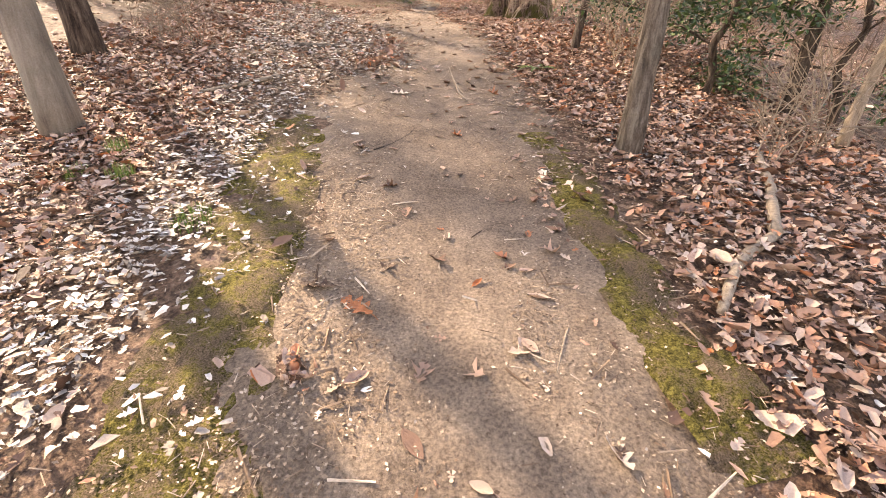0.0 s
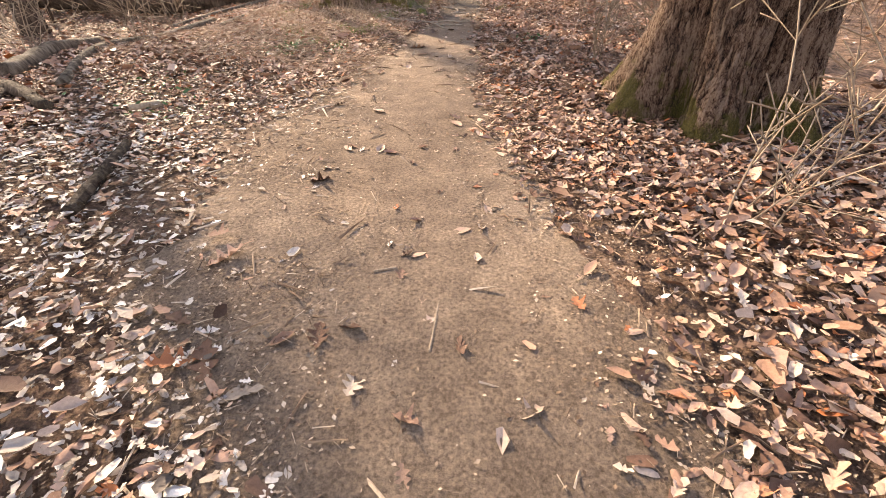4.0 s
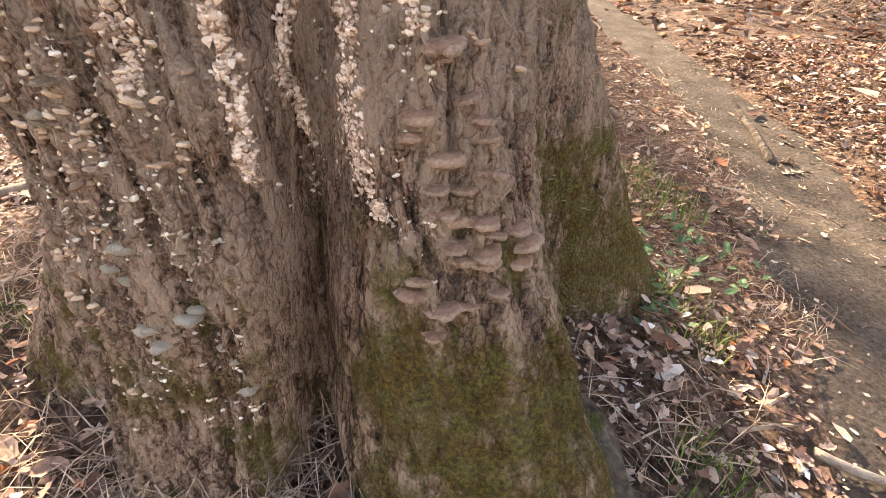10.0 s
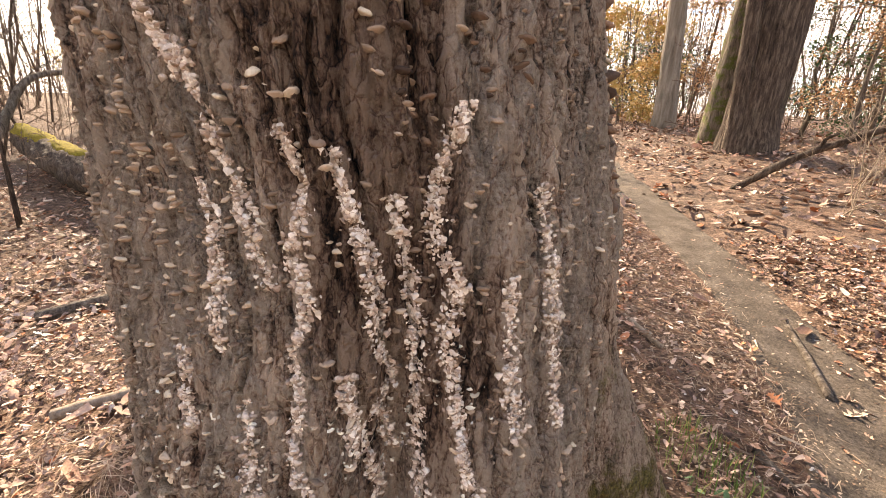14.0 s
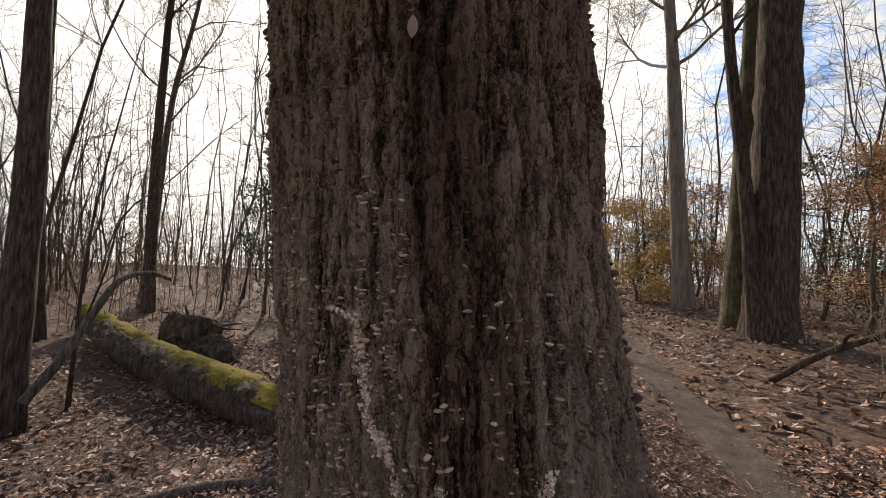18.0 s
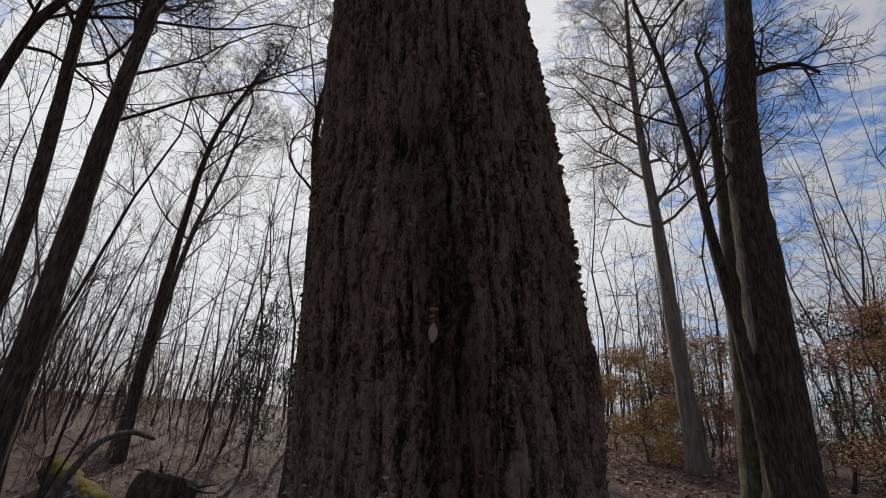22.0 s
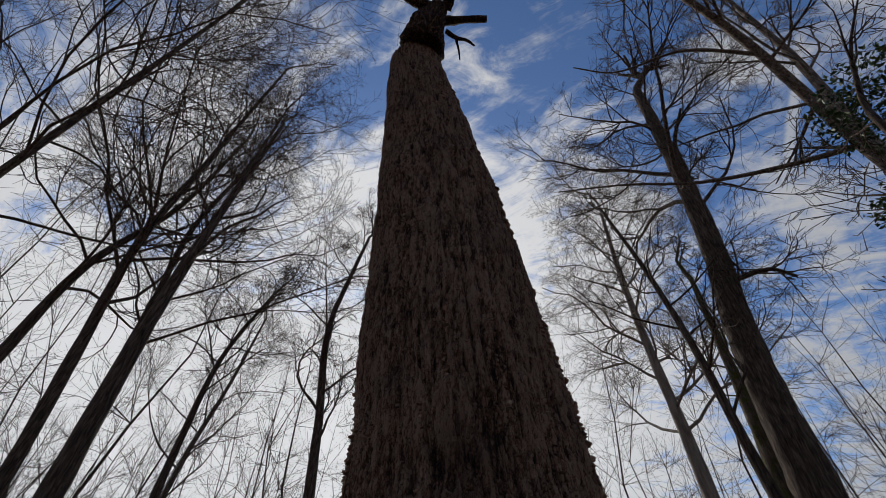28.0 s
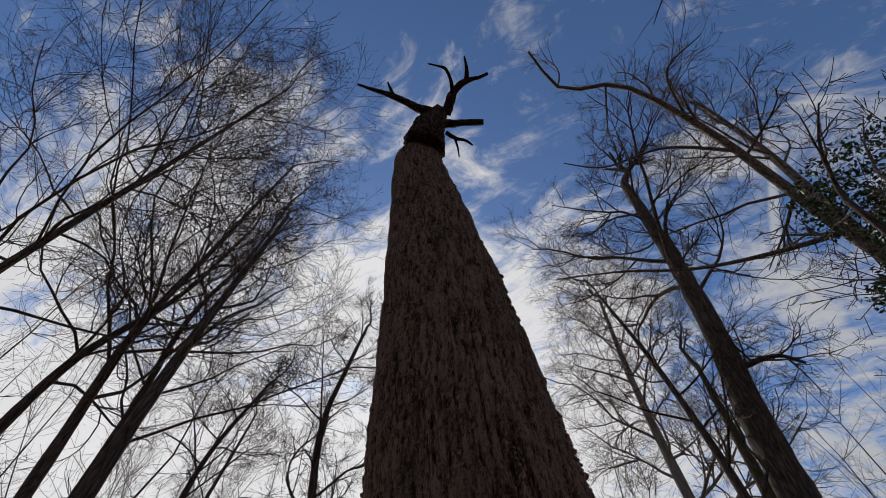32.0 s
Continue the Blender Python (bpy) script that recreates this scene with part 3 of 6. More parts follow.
def build_big_tree():
    root = thing("fungus_tree", None, None, "huge old tree with furrowed brown bark, mossy buttresses and bracket fungi", "tree")
    root.location = (TREE[0], TREE[1], 1.85)
    inv = Matrix.Translation((-TREE[0], -TREE[1], -1.85))
    zs = np.r_[np.arange(1.72, 4.5, .0115), np.arange(4.5, 9.9, .024)]
    th = np.r_[np.arange(-172, 58, .56), np.arange(58, 188, 3.2)]
    gz, gt = np.meshgrid(zs, th, indexing="ij")
    p = trunk_surface(gt.ravel(), gz.ravel())
    out = np.stack([np.cos(np.radians(gt.ravel())), np.sin(np.radians(gt.ravel())), 0 * gt.ravel()], 1)
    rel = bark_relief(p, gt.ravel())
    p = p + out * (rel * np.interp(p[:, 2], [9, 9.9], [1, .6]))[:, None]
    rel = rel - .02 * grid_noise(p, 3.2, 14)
    n = len(th)
    i = np.arange(len(zs) - 1)[:, None] * n
    j = np.arange(n)
    f = np.stack([i + j, i + (j + 1) % n, i + n + (j + 1) % n, i + n + j], -1).reshape(-1, 4)
    me = mesh_of("trunk", p, f)
    # relief height per vertex; the bark colour paints low furrows as shaded
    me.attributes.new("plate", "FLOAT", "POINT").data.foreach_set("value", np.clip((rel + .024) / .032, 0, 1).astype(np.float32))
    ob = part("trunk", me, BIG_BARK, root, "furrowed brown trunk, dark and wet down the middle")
    ob.matrix_parent_inverse = inv
    # broken crown: stubs and bent dead limbs
    limbs = [([(-2.5, 13.86, 9.73), (-2.37, 13.76, 10.0), (-2.2, 13.69, 10.36)], .31, .13),
             ([(-2.25, 13.69, 10.35), (-2.4, 13.52, 10.31), (-2.56, 13.28, 10.27), (-2.67, 13.14, 10.27), (-2.86, 12.94, 10.25), (-2.97, 12.81, 10.23)], .075, .016),
             ([(-2.63, 13.19, 10.27), (-2.62, 13.08, 10.29), (-2.61, 12.99, 10.3)], .03, .012),
             ([(-2.13, 13.76, 10.35), (-1.97, 13.62, 10.41), (-1.87, 13.56, 10.53), (-1.66, 13.54, 10.56), (-1.5, 13.58, 10.56), (-1.37, 13.59, 10.56)], .085, .02),
             ([(-1.68, 13.54, 10.56), (-1.61, 13.41, 10.58), (-1.56, 13.24, 10.62)], .04, .012),
             ([(-1.9, 13.55, 10.43), (-1.85, 13.35, 10.47), (-1.86, 13.24, 10.49), (-1.96, 13.14, 10.5), (-2.04, 13.07, 10.5)], .035, .01),
             ([(-2.21, 13.83, 10.22), (-1.99, 13.93, 10.22), (-1.69, 14.07, 10.21)], .06, .04),
             ([(-2.21, 13.92, 10.09), (-2.12, 14.05, 10.06), (-2.01, 14.14, 10.05), (-1.95, 14.24, 10.03)], .035, .012),
             ([(-2.13, 14.04, 10.07), (-2.15, 14.17, 10.02), (-2.19, 14.29, 9.97)], .02, .008)]
    for k, (pts, r0, r1) in enumerate(limbs):
        pts = curve_points(np.array(pts), 12 + 4 * len(pts))
        ob = part("limb", Soup().add(*tube(pts, np.linspace(r0, r1, len(pts)), 9, .18, 20 + k)).mesh("limb"), BIG_BARK, root, "short broken dead limb at the top")
        ob.matrix_parent_inverse = inv
    # bare roots that cross the path
    roots = [([(-1.22, 12.86, 1.82), (-1.09, 12.77, 1.81), (-.88, 12.73, 1.79), (-.63, 12.67, 1.76), (-.55, 12.59, 1.745), (-.35, 12.57, 1.73), (-.2, 12.55, 1.71)], .03, .012),
             ([(-.55, 12.585, 1.74), (-.45, 12.45, 1.72), (-.40, 12.36, 1.70)], .02, .012),
             ([(-.63, 12.67, 1.76), (-.51, 12.73, 1.76), (-.29, 12.8, 1.76), (-.06, 12.82, 1.74)], .022, .012),
             ([(-.3, 12.735, 1.745), (-.19, 12.74, 1.75), (-.07, 12.74, 1.74)], .014, .012),
             ([(-.54, 13.79, 1.88), (-.31, 13.73, 1.87), (-.28, 13.55, 1.85), (-.39, 13.22, 1.8)], .02, .022),
             ([(-.37, 13.27, 1.82), (-.25, 13.4, 1.83), (-.08, 13.43, 1.82)], .018, .008),
             ([(-.31, 13.73, 1.87), (-.17, 13.69, 1.85)], .014, .008),
             ([(-1.12, 13.62, 1.97), (-1.0, 13.47, 1.94), (-.86, 13.30, 1.90), (-.74, 13.12, 1.85), (-.66, 12.98, 1.79)], .10, .05),
             ([(-.78, 13.2, 1.85), (-.71, 13.19, 1.86), (-.55, 13.22, 1.82)], .03, .012)]
    for k, (pts, r0, r1) in enumerate(roots):
        if r0 < .06:
            pts = [(x, y, float(height(x, y)) + .004) for x, y, _ in pts]
        pts = curve_points(np.array(pts) + np.array([0, 0, .024 if r0 < .06 else -.03]), 40)
        pts = pts + .008 * np.stack([grid_noise(pts, 12, 30 + k), grid_noise(pts, 12, 50 + k), .4 * grid_noise(pts, 15, 70 + k)], 1)
        ob = part("root", Soup().add(*tube(pts, np.linspace(r0, r1, len(pts)) * (.52 if r0 < .06 else 1), 12, .34, 40 + k)).mesh("root"), ROOT if r0 < .06 else BARK_MOSSY, root, "worn bare root across the path")
        ob.matrix_parent_inverse = inv
    return root, inv


FUNGUS_TREE, FT_INV = build_big_tree()


# ---- bare trees ----
def branch(soup, rng, start, way, length, radius, level, sides, lift, counts):
    """One bent branch with its own side branches down to twigs."""
    n = max(4, min(9, int(length / .28) + 3)) if level < 2 else (2 if length < .4 else max(3, min(5, int(length / .4) + 2)))
    p, d = [np.array(start, float)], np.array(way, float)
    for _ in range(n - 1):
        d = d + rng.normal(0, .17, 3) + np.array([0, 0, lift])
        d /= np.linalg.norm(d)
        p.append(p[-1] + d * length / (n - 1))
    p = np.array(p)
    r = np.linspace(radius, max(radius * .28, .0042), n)
    soup.add(*tube(p, r, sides, cap=False))
    if not counts:
        return
    for q in range(counts[0]):
        f = rng.uniform(.22, .98)
        k = min(int(f * (n - 1)), n - 2)
        at = p[k] + (p[k + 1] - p[k]) * (f * (n - 1) - k)
        ax = p[k + 1] - p[k]
        ax /= np.linalg.norm(ax)
        side = np.cross(ax, rng.normal(0, 1, 3))
        side /= max(np.linalg.norm(side), 1e-6)
        way2 = ax * rng.uniform(.45, .95) + side * rng.uniform(.5, .95)
        way2 /= np.linalg.norm(way2)
        here = r[k] * .62
        branch(soup, rng, at, way2, length * rng.uniform(.35, .62) * (1.1 - .4 * f), here, level + 1, 4 if level < 1 else 3, lift * .8, counts[1:])


def build_tree(name, line, r0, r1, mat, label, limbs, crown=.45, reach=3.2, counts=(6, 5, 3), seed=1, sides=18, lift=.04, extra=(), flare=1.32):
    """A bare tree: a trunk along a line of places, and limbs from part of its height upwards."""
    rng = np.random.default_rng(seed)
    base = np.array(line[0], float)
    root = thing(name, None, None, label, "tree")
    root.location = base
    inv = Matrix.Translation(-base)
    n = max(24, int(len(line) * 9))
    p = curve_points(line, n)
    h = (p[:, 2] - p[0, 2]) / (p[-1, 2] - p[0, 2])
    r = r0 + (r1 - r0) * h ** .85
    r = r * (1 + (flare - 1) * np.exp(-h * (p[-1, 2] - p[0, 2]) / .28))
    p[0, 2] -= .25
    ob = part("trunk", Soup().add(*tube(p, r, sides, .09, seed)).mesh("trunk"), mat, root)
    ob.matrix_parent_inverse = inv
    soup = Soup()
    for q in range(limbs):
        f = crown + (1 - crown) * ((q + rng.uniform(0, 1)) / limbs)
        k = min(int(f * (n - 1)), n - 2)
        ang = q * 2.4 + rng.uniform(-.5, .5)
        steep = rng.uniform(.3, 1.0) + .5 * f
        way = np.array([math.cos(ang), math.sin(ang), steep])
        way /= np.linalg.norm(way)
        ln = reach * (1.15 - .7 * max(f - crown, 0) / (1.001 - crown)) * rng.uniform(.7, 1.25)
        branch(soup, rng, p[k], way, ln, min(r[k] * .4, .007 + .0105 * ln), 0, 6, lift, counts)
    top = p[-1] - p[-3]
    branch(soup, rng, p[-1], top / np.linalg.norm(top), reach * .7, r1, 0, 6, lift, counts)
    for pts, a, b in extra:
        q = curve_points(pts, 18)
        rr = np.linspace(a, b, len(q))
        soup.add(*tube(q, rr, 7, .08, seed))
        for m in range(len(q) - 1):
            if m % 2 and m > 2:
                w = rng.normal(0, 1, 3) + np.array([0, 0, .4])
                w = w / np.linalg.norm(w) + (q[m + 1] - q[m]) / np.linalg.norm(q[m + 1] - q[m]) * .6
                branch(soup, rng, q[m], w / np.linalg.norm(w), rng.uniform(.8, 2.0), rr[m] * .5, 1, 4, lift, counts[1:])
    ob = part("crown", soup.mesh("crown"), mat, root, "bare branches and twigs")
    ob.matrix_parent_inverse = inv
    return root


build_tree("bare_tree", [(-13.8, 17.58, 1.5), (-13.87, 17.4, 4.5), (-13.9, 17.3, 8.5), (-13.95, 17.2, 12), (-14.0, 17.0, 15), (-13.85, 17.45, 19.5), (-13.7, 17.6, 25)], .16, .045, BARK_DARK,
           "tall slender dark bare tree with fine twigs", 27, .38, 6.2, (9, 7, 4), 1)
build_tree("bare_tree", [(-15.96, 21.13, 1.8), (-16, 21.05, 5.4), (-16, 21.05, 9.2), (-15.9, 21.2, 13.2), (-15.4, 21.9, 16.4)], .2, .06, BARK_DARK,
           "tall bare tree forked at the top beyond the mossy log", 14, .66, 3.6, (8, 7, 5), 2)
build_tree("bare_tree", [(-10.75, 15.5, 1.5), (-10.83, 15.46, 6.7), (-10.88, 15.3, 8.5), (-10.95, 15.05, 11), (-10.9, 15.2, 15), (-10.7, 15.5, 22)], .16, .035, BARK_DARK,
           "leaning slender bare tree with dense fine twigs", 27, .38, 6.0, (9, 7, 4), 3)
build_tree("bare_tree", [(-8.75, 20.65, 1.9), (-8.92, 20.49, 5.3), (-9.15, 20.26, 8.7), (-9.38, 20.02, 12), (-9.2, 20.15, 13.5), (-9.0, 20.4, 15.5)], .19, .05, BARK_DARK,
           "crooked bare tree with twisting upper limbs", 14, .45, 3.0, (8, 7, 5), 4)
build_tree("beech_tree", [(-.9, 25.6, 2.9), (-1.04, 25.6, 5.6), (-1.18, 25.6, 9.3), (-1.36, 25.6, 12.6), (-1.4, 25.6, 15.5), (-1.3, 25.6, 19)], .25, .05, BARK_PALE,
           "tall pale smooth-barked bare tree beside the path", 24, .38, 4.6, (9, 7, 6), 5)
build_tree("bare_tree", [(.08, 21.8, 2.45), (-.05, 21.82, 5), (-.26, 21.85, 7.3), (-.4, 21.86, 9.3), (-.75, 21.88, 12), (-1.22, 21.9, 14.5)], .14, .04, BARK_DARK,
           "slim grey bare tree leaning beside a thicker trunk", 14, .45, 2.8, (7, 5, 4), 6)
build_tree("large_tree", [(.3, 22.08, 2.5), (.41, 22.05, 6), (.55, 22.03, 9.5), (.85, 21.97, 11.8), (1.05, 21.92, 14), (1.2, 21.88, 17), (1.3, 21.85, 20)], .42, .16, BARK_DARK,
           "thick grey trunk wrapped in small vines and fungi", 13, .6, 5.0, (9, 7, 6), 7,
           extra=[([(1.1, 21.9, 14.2), (1.25, 21.8, 14.9), (1.3, 21.6, 15.8), (1.9, 21.2, 17)], .1, .04), ([(.75, 21.95, 10.9), (1.17, 21.89, 10.95), (1.62, 21.76, 10.85), (1.92, 21.66, 10.45)], .075, .03)])
build_tree("bare_tree", [(4.55, 20.68, 2.4), (4.30, 20.58, 7), (4.05, 20.58, 9.88), (4.65, 20.58, 17), (4.85, 20.58, 21)], .24, .06, BARK_GREY,
           "bare tree with a long limb arching over the path", 12, .6, 4.2, (8, 6, 4), 8,
           extra=[([(4.05, 20.58, 9.88), (3.76, 20.14, 11.03), (3.54, 19.82, 11.98), (3.25, 19.25, 13.06), (2.91, 18.62, 14.04), (2.39, 17.84, 15.16), (1.28, 16.67, 16.4), (0.11, 16.31, 16.91), (-0.3, 15.13, 17.67)], .15, .035), ([(3.62, 19.96, 11.79), (2.49, 20.06, 12.0), (0.95, 20.14, 12.47), (-0.52, 19.86, 12.96), (-2.04, 19.54, 13.21)], .06, .015), ([(2.91, 18.62, 14.04), (1.62, 18.16, 14.75), (0.04, 18.07, 15.09), (-0.69, 17.66, 15.35)], .05, .015), ([(2.39, 17.84, 15.16), (2.49, 16.73, 15.85), (3.37, 16.36, 15.9)], .04, .012)])
build_tree("bare_tree", [(-9.8, 12.2, 1.2), (-9.7, 12.3, 5), (-9.3, 12.4, 10), (-8.9, 12.6, 15), (-8.7, 12.8, 21)], .1, .03, BARK_DARK,
           "bare tree with branches spreading overhead", 34, .36, 5.6, (9, 7, 4), 9)
build_tree("bare_tree", [(-12.2, 14.2, 1.3), (-12.08, 14.6, 8), (-12.0, 14.75, 10.8), (-11.85, 15.5, 13.4), (-11.5, 16, 18)], .17, .04, BARK_DARK,
           "leaning dark bare tree among slender trees", 18, .5, 4.2, (8, 7, 4), 23)
build_tree("mossy_tree", [(-.12, 22.74, 2.55), (-.05, 22.74, 4.4), (.12, 22.74, 8), (.25, 22.8, 12)], .26, .06, BARK_MOSSY,
           "mossy trunk close behind a thicker grey trunk", 6, .6, 2.6, (5, 4, 3), 10)
build_tree("bare_tree", [(-16.91, 21.46, 1.9), (-16.8, 21.6, 5), (-16.67, 21.88, 9.8), (-16.46, 22.24, 12.3), (-16.2, 22.6, 16)], .16, .04, BARK_GREY,
           "pale slender bare tree in the wood beyond the log", 14, .45, 3.4, (8, 6, 4), 19)
build_tree("bare_tree", [(-8.3, 15.2, 1.3), (-8.35, 15.25, 4), (-8.5, 15.2, 9), (-8.3, 15.4, 15)], .2, .05, BARK_DARK,
           "dark bare tree rising beside the mossy log", 10, .6, 3.0, (6, 4, 2), 24)
# extra tree hidden behind the big trunk, added to dapple the path with shade
build_tree("bare_tree", [(-5.0, 19.0, 2.0), (-4.95, 19.0, 4), (-4.9, 19.1, 6), (-4.9, 19.1, 8.6)], .15, .04, BARK_DARK,
           "unseen bushy bare tree added behind the fungus tree for shade", 30, .3, 1.35, (8, 6, 3), 25)
build_tree("sapling", [(-8.5, 15.93, 1.7), (-8.47, 15.99, 3.7), (-8.43, 16.08, 4.71), (-8.37, 16.21, 5.69), (-8.3, 16.36, 6.8)], .028, .008, BARK_DARK,
           "thin dark sapling with arching twigs beside the mossy log", 9, .3, 1.6, (6, 4), 20, sides=8, extra=[([(-8.49, 15.95, 2.4), (-8.4, 16.2, 3.4), (-8.31, 16.34, 4.23), (-8.05, 16.82, 4.82), (-7.76, 17.27, 5.54), (-7.42, 17.72, 6.14)], .018, .006)])

# ---- trees along the first stretch of the path ----
build_tree("bare_tree", [(-2.82, 3.42, .58), (-2.88, 3.47, 1.3), (-3.0, 3.55, 3), (-3.05, 3.4, 6), (-2.9, 3.6, 11)], .125, .04, BARK_PALE,
           "young grey smooth tree trunk standing in leaf litter", 8, .5, 2.5, (5, 3, 2), 11)
build_tree("bare_tree", [(-3.9, 5.49, 1.0), (-4.0, 5.5, 2), (-3.9, 5.2, 5), (-4.0, 5.2, 10)], .14, .04, BARK_DARK,
           "dark trunk behind a paler one in leaf litter", 8, .5, 2.5, (5, 3, 2), 12)
build_tree("bare_tree", [(1.27, 3.07, .57), (1.29, 3.1, 1.2), (1.33, 3.2, 3), (1.5, 3.2, 6), (1.4, 3.1, 11)], .075, .03, BARK_GREY,
           "slim dark trunk at the edge of the path", 7, .5, 2.2, (5, 4, 3), 13)
build_tree("bare_tree", [(3.3, 4.4, .7), (3.36, 4.45, 1.6), (3.4, 4.4, 4), (3.5, 4.4, 8)], .06, .03, BARK_DARK,
           "thin dark understorey trunk among evergreen leaves", 7, .4, 2.0, (5, 4, 2), 14)
build_tree("bare_tree", [(3.35, 3.72, .55), (3.45, 3.78, 1.5), (3.6, 3.8, 4), (3.7, 3.8, 7)], .04, .02, STICK,
           "thin tan sapling trunk on the bank", 6, .4, 1.6, (4, 4, 2), 15)
build_tree("bare_tree", [(1.64, 6.05, 1.08), (1.78, 6.2, 1.8), (2.0, 6.3, 5), (1.7, 5.6, 9)], .046, .02, BARK_DARK,
           "thin dark trunk beside the path", 6, .45, 1.8, (5, 4, 2), 16)
build_tree("bare_tree", [(.79, 15.48, 2.03), (.86, 15.5, 2.5), (1.05, 15.6, 3.4), (1.0, 15.7, 5), (1.3, 15.8, 8)], .07, .03, BARK_DARK,
           "crooked dark trunk on the bank beside the path", 7, .45, 2.0, (5, 4, 2), 17)
build_tree("bare_tree", [(1.59, 15.6, 2.06), (1.68, 15.65, 3), (1.8, 15.8, 5.5), (1.7, 15.8, 8)], .06, .02, BARK_GREY,
           "slim grey trunk among brush on the bank", 6, .45, 1.8, (5, 4, 2), 18)


# ---- leaves on the ground ----
def leaf_outline(kind):
    """Outline of a leaf, about one long, and its bend."""
    if kind == "oval":
        t = np.linspace(0, 2 * np.pi, 7, endpoint=False)
        return np.stack([.5 * np.cos(t), .23 * np.sin(t) * (1 + .25 * np.cos(t))], 1)
    if kind == "scrap":
        return np.array([[-.5, 0], [-.05, -.26], [.45, -.08], [.3, .22], [-.1, .2]])
    if kind == "oak":
        x = np.array([-.5, -.36, -.24, -.12, .04, .14, .3, .5])
        y = np.array([.02, .15, .06, .24, .09, .25, .1, .02])
        return np.concatenate([np.stack([x, y], 1), np.stack([x[::-1][1:-1] + .03, -y[::-1][1:-1]], 1)])
    t = np.linspace(0, 2 * np.pi, 10, endpoint=False)
    return np.stack([np.array([.5, .3, .44, .28, .36, .26, .36, .28, .44, .3]) * f(t) for f in (np.cos, np.sin)], 1)


def leaf_shape(kind, curl, rng):
    o = leaf_outline(kind)
    v = np.concatenate([[[0, 0]], o])
    v = v + rng.normal(0, .035, v.shape)
    z = curl * (v[:, 1] ** 2 * 3.4 + .6 * v[:, 0] ** 2) + rng.normal(0, .024, len(v))
    n = len(o)
    f = np.array([[0, i + 1, (i + 1) % n + 1] for i in range(n)])
    return np.c_[v, z], f


def turn_matrices(yaw, tilt, roll):
    cy, sy, ct, st, cr, sr = np.cos(yaw), np.sin(yaw), np.cos(tilt), np.sin(tilt), np.cos(roll), np.sin(roll)
    z, o = 0 * yaw, 0 * yaw + 1
    rz = np.stack([np.stack([cy, -sy, z], -1), np.stack([sy, cy, z], -1), np.stack([z, z, o], -1)], -2)
    ry = np.stack([np.stack([ct, z, st], -1), np.stack([z, o, z], -1), np.stack([-st, z, ct], -1)], -2)
    rx = np.stack([np.stack([o, z, z], -1), np.stack([z, cr, -sr], -1), np.stack([z, sr, cr], -1)], -2)
    return rz @ ry @ rx


def scatter(soup, shape, pos, size, yaw, tilt, roll):
    v, f = shape
    m = turn_matrices(yaw, tilt, roll)
    allv = np.einsum("nij,vj->nvi", m, v) * size[:, None, None] + pos[:, None]
    allf = f[None] + (np.arange(len(pos)) * len(v))[:, None, None]
    soup.add(allv.reshape(-1, 3), allf.reshape(-1, f.shape[1]))


def path_cover(x, y):
    """0 on the trodden middle of the path, 1 in deep litter."""
    u = x - path_x(y)
    u = np.where(u < 0, -u / smooth_table(y, LY, LW, .3), u / smooth_table(y, PY, PW))
    p = np.stack([x, y, 0 * x], -1)
    return np.clip((u - .62 + .25 * grid_noise(p, 1.7, 61) + .12 * grid_noise(p, 5, 62)) / .7, 0, 1)


rng = np.random.default_rng(5)
SHAPES = [leaf_shape(k, c, rng) for k in ("oval", "oak", "oak", "oval", "oak", "scrap") for c in (.4, 1.1, -.8)]


def leaf_places(n, x0, x1, y0, y1, least=.0):
    x, y = rng.uniform(x0, x1, n), rng.uniform(y0, y1, n)
    off = np.abs(x - path_x(y))
    keep = rng.uniform(0, 1, n) < np.maximum(path_cover(x, y), np.where(y > 13, .1, least)) * np.clip(1.25 - off / 9, .25, 1)
    keep &= np.hypot(x - TREE[0], y - TREE[1]) > .52
    straw = (x > TREE[0] + .5) & (x < path_x(y)) & (y > 14.2)      # straw rather than leaves beside the big tree
    keep &= ~straw | (rng.uniform(0, 1, n) < .3)
    u = x - path_x(y)
    mound = (u < -.5) & (u > -2.6) & (y > 10.6) & (y < 13.8)      # dry grass stands among fewer leaves in front of the big tree
    keep &= ~mound | (rng.uniform(0, 1, n) < .55)
    mossy = (y < 3.8) & (((u > -1.32) & (u < -.5)) | ((u > .6) & (u < 1.0)))      # few leaves on the moss
    keep &= ~mossy | (rng.uniform(0, 1, n) < .22)
    x, y = x[keep], y[keep]
    return np.stack([x, y, height(x, y)], 1)


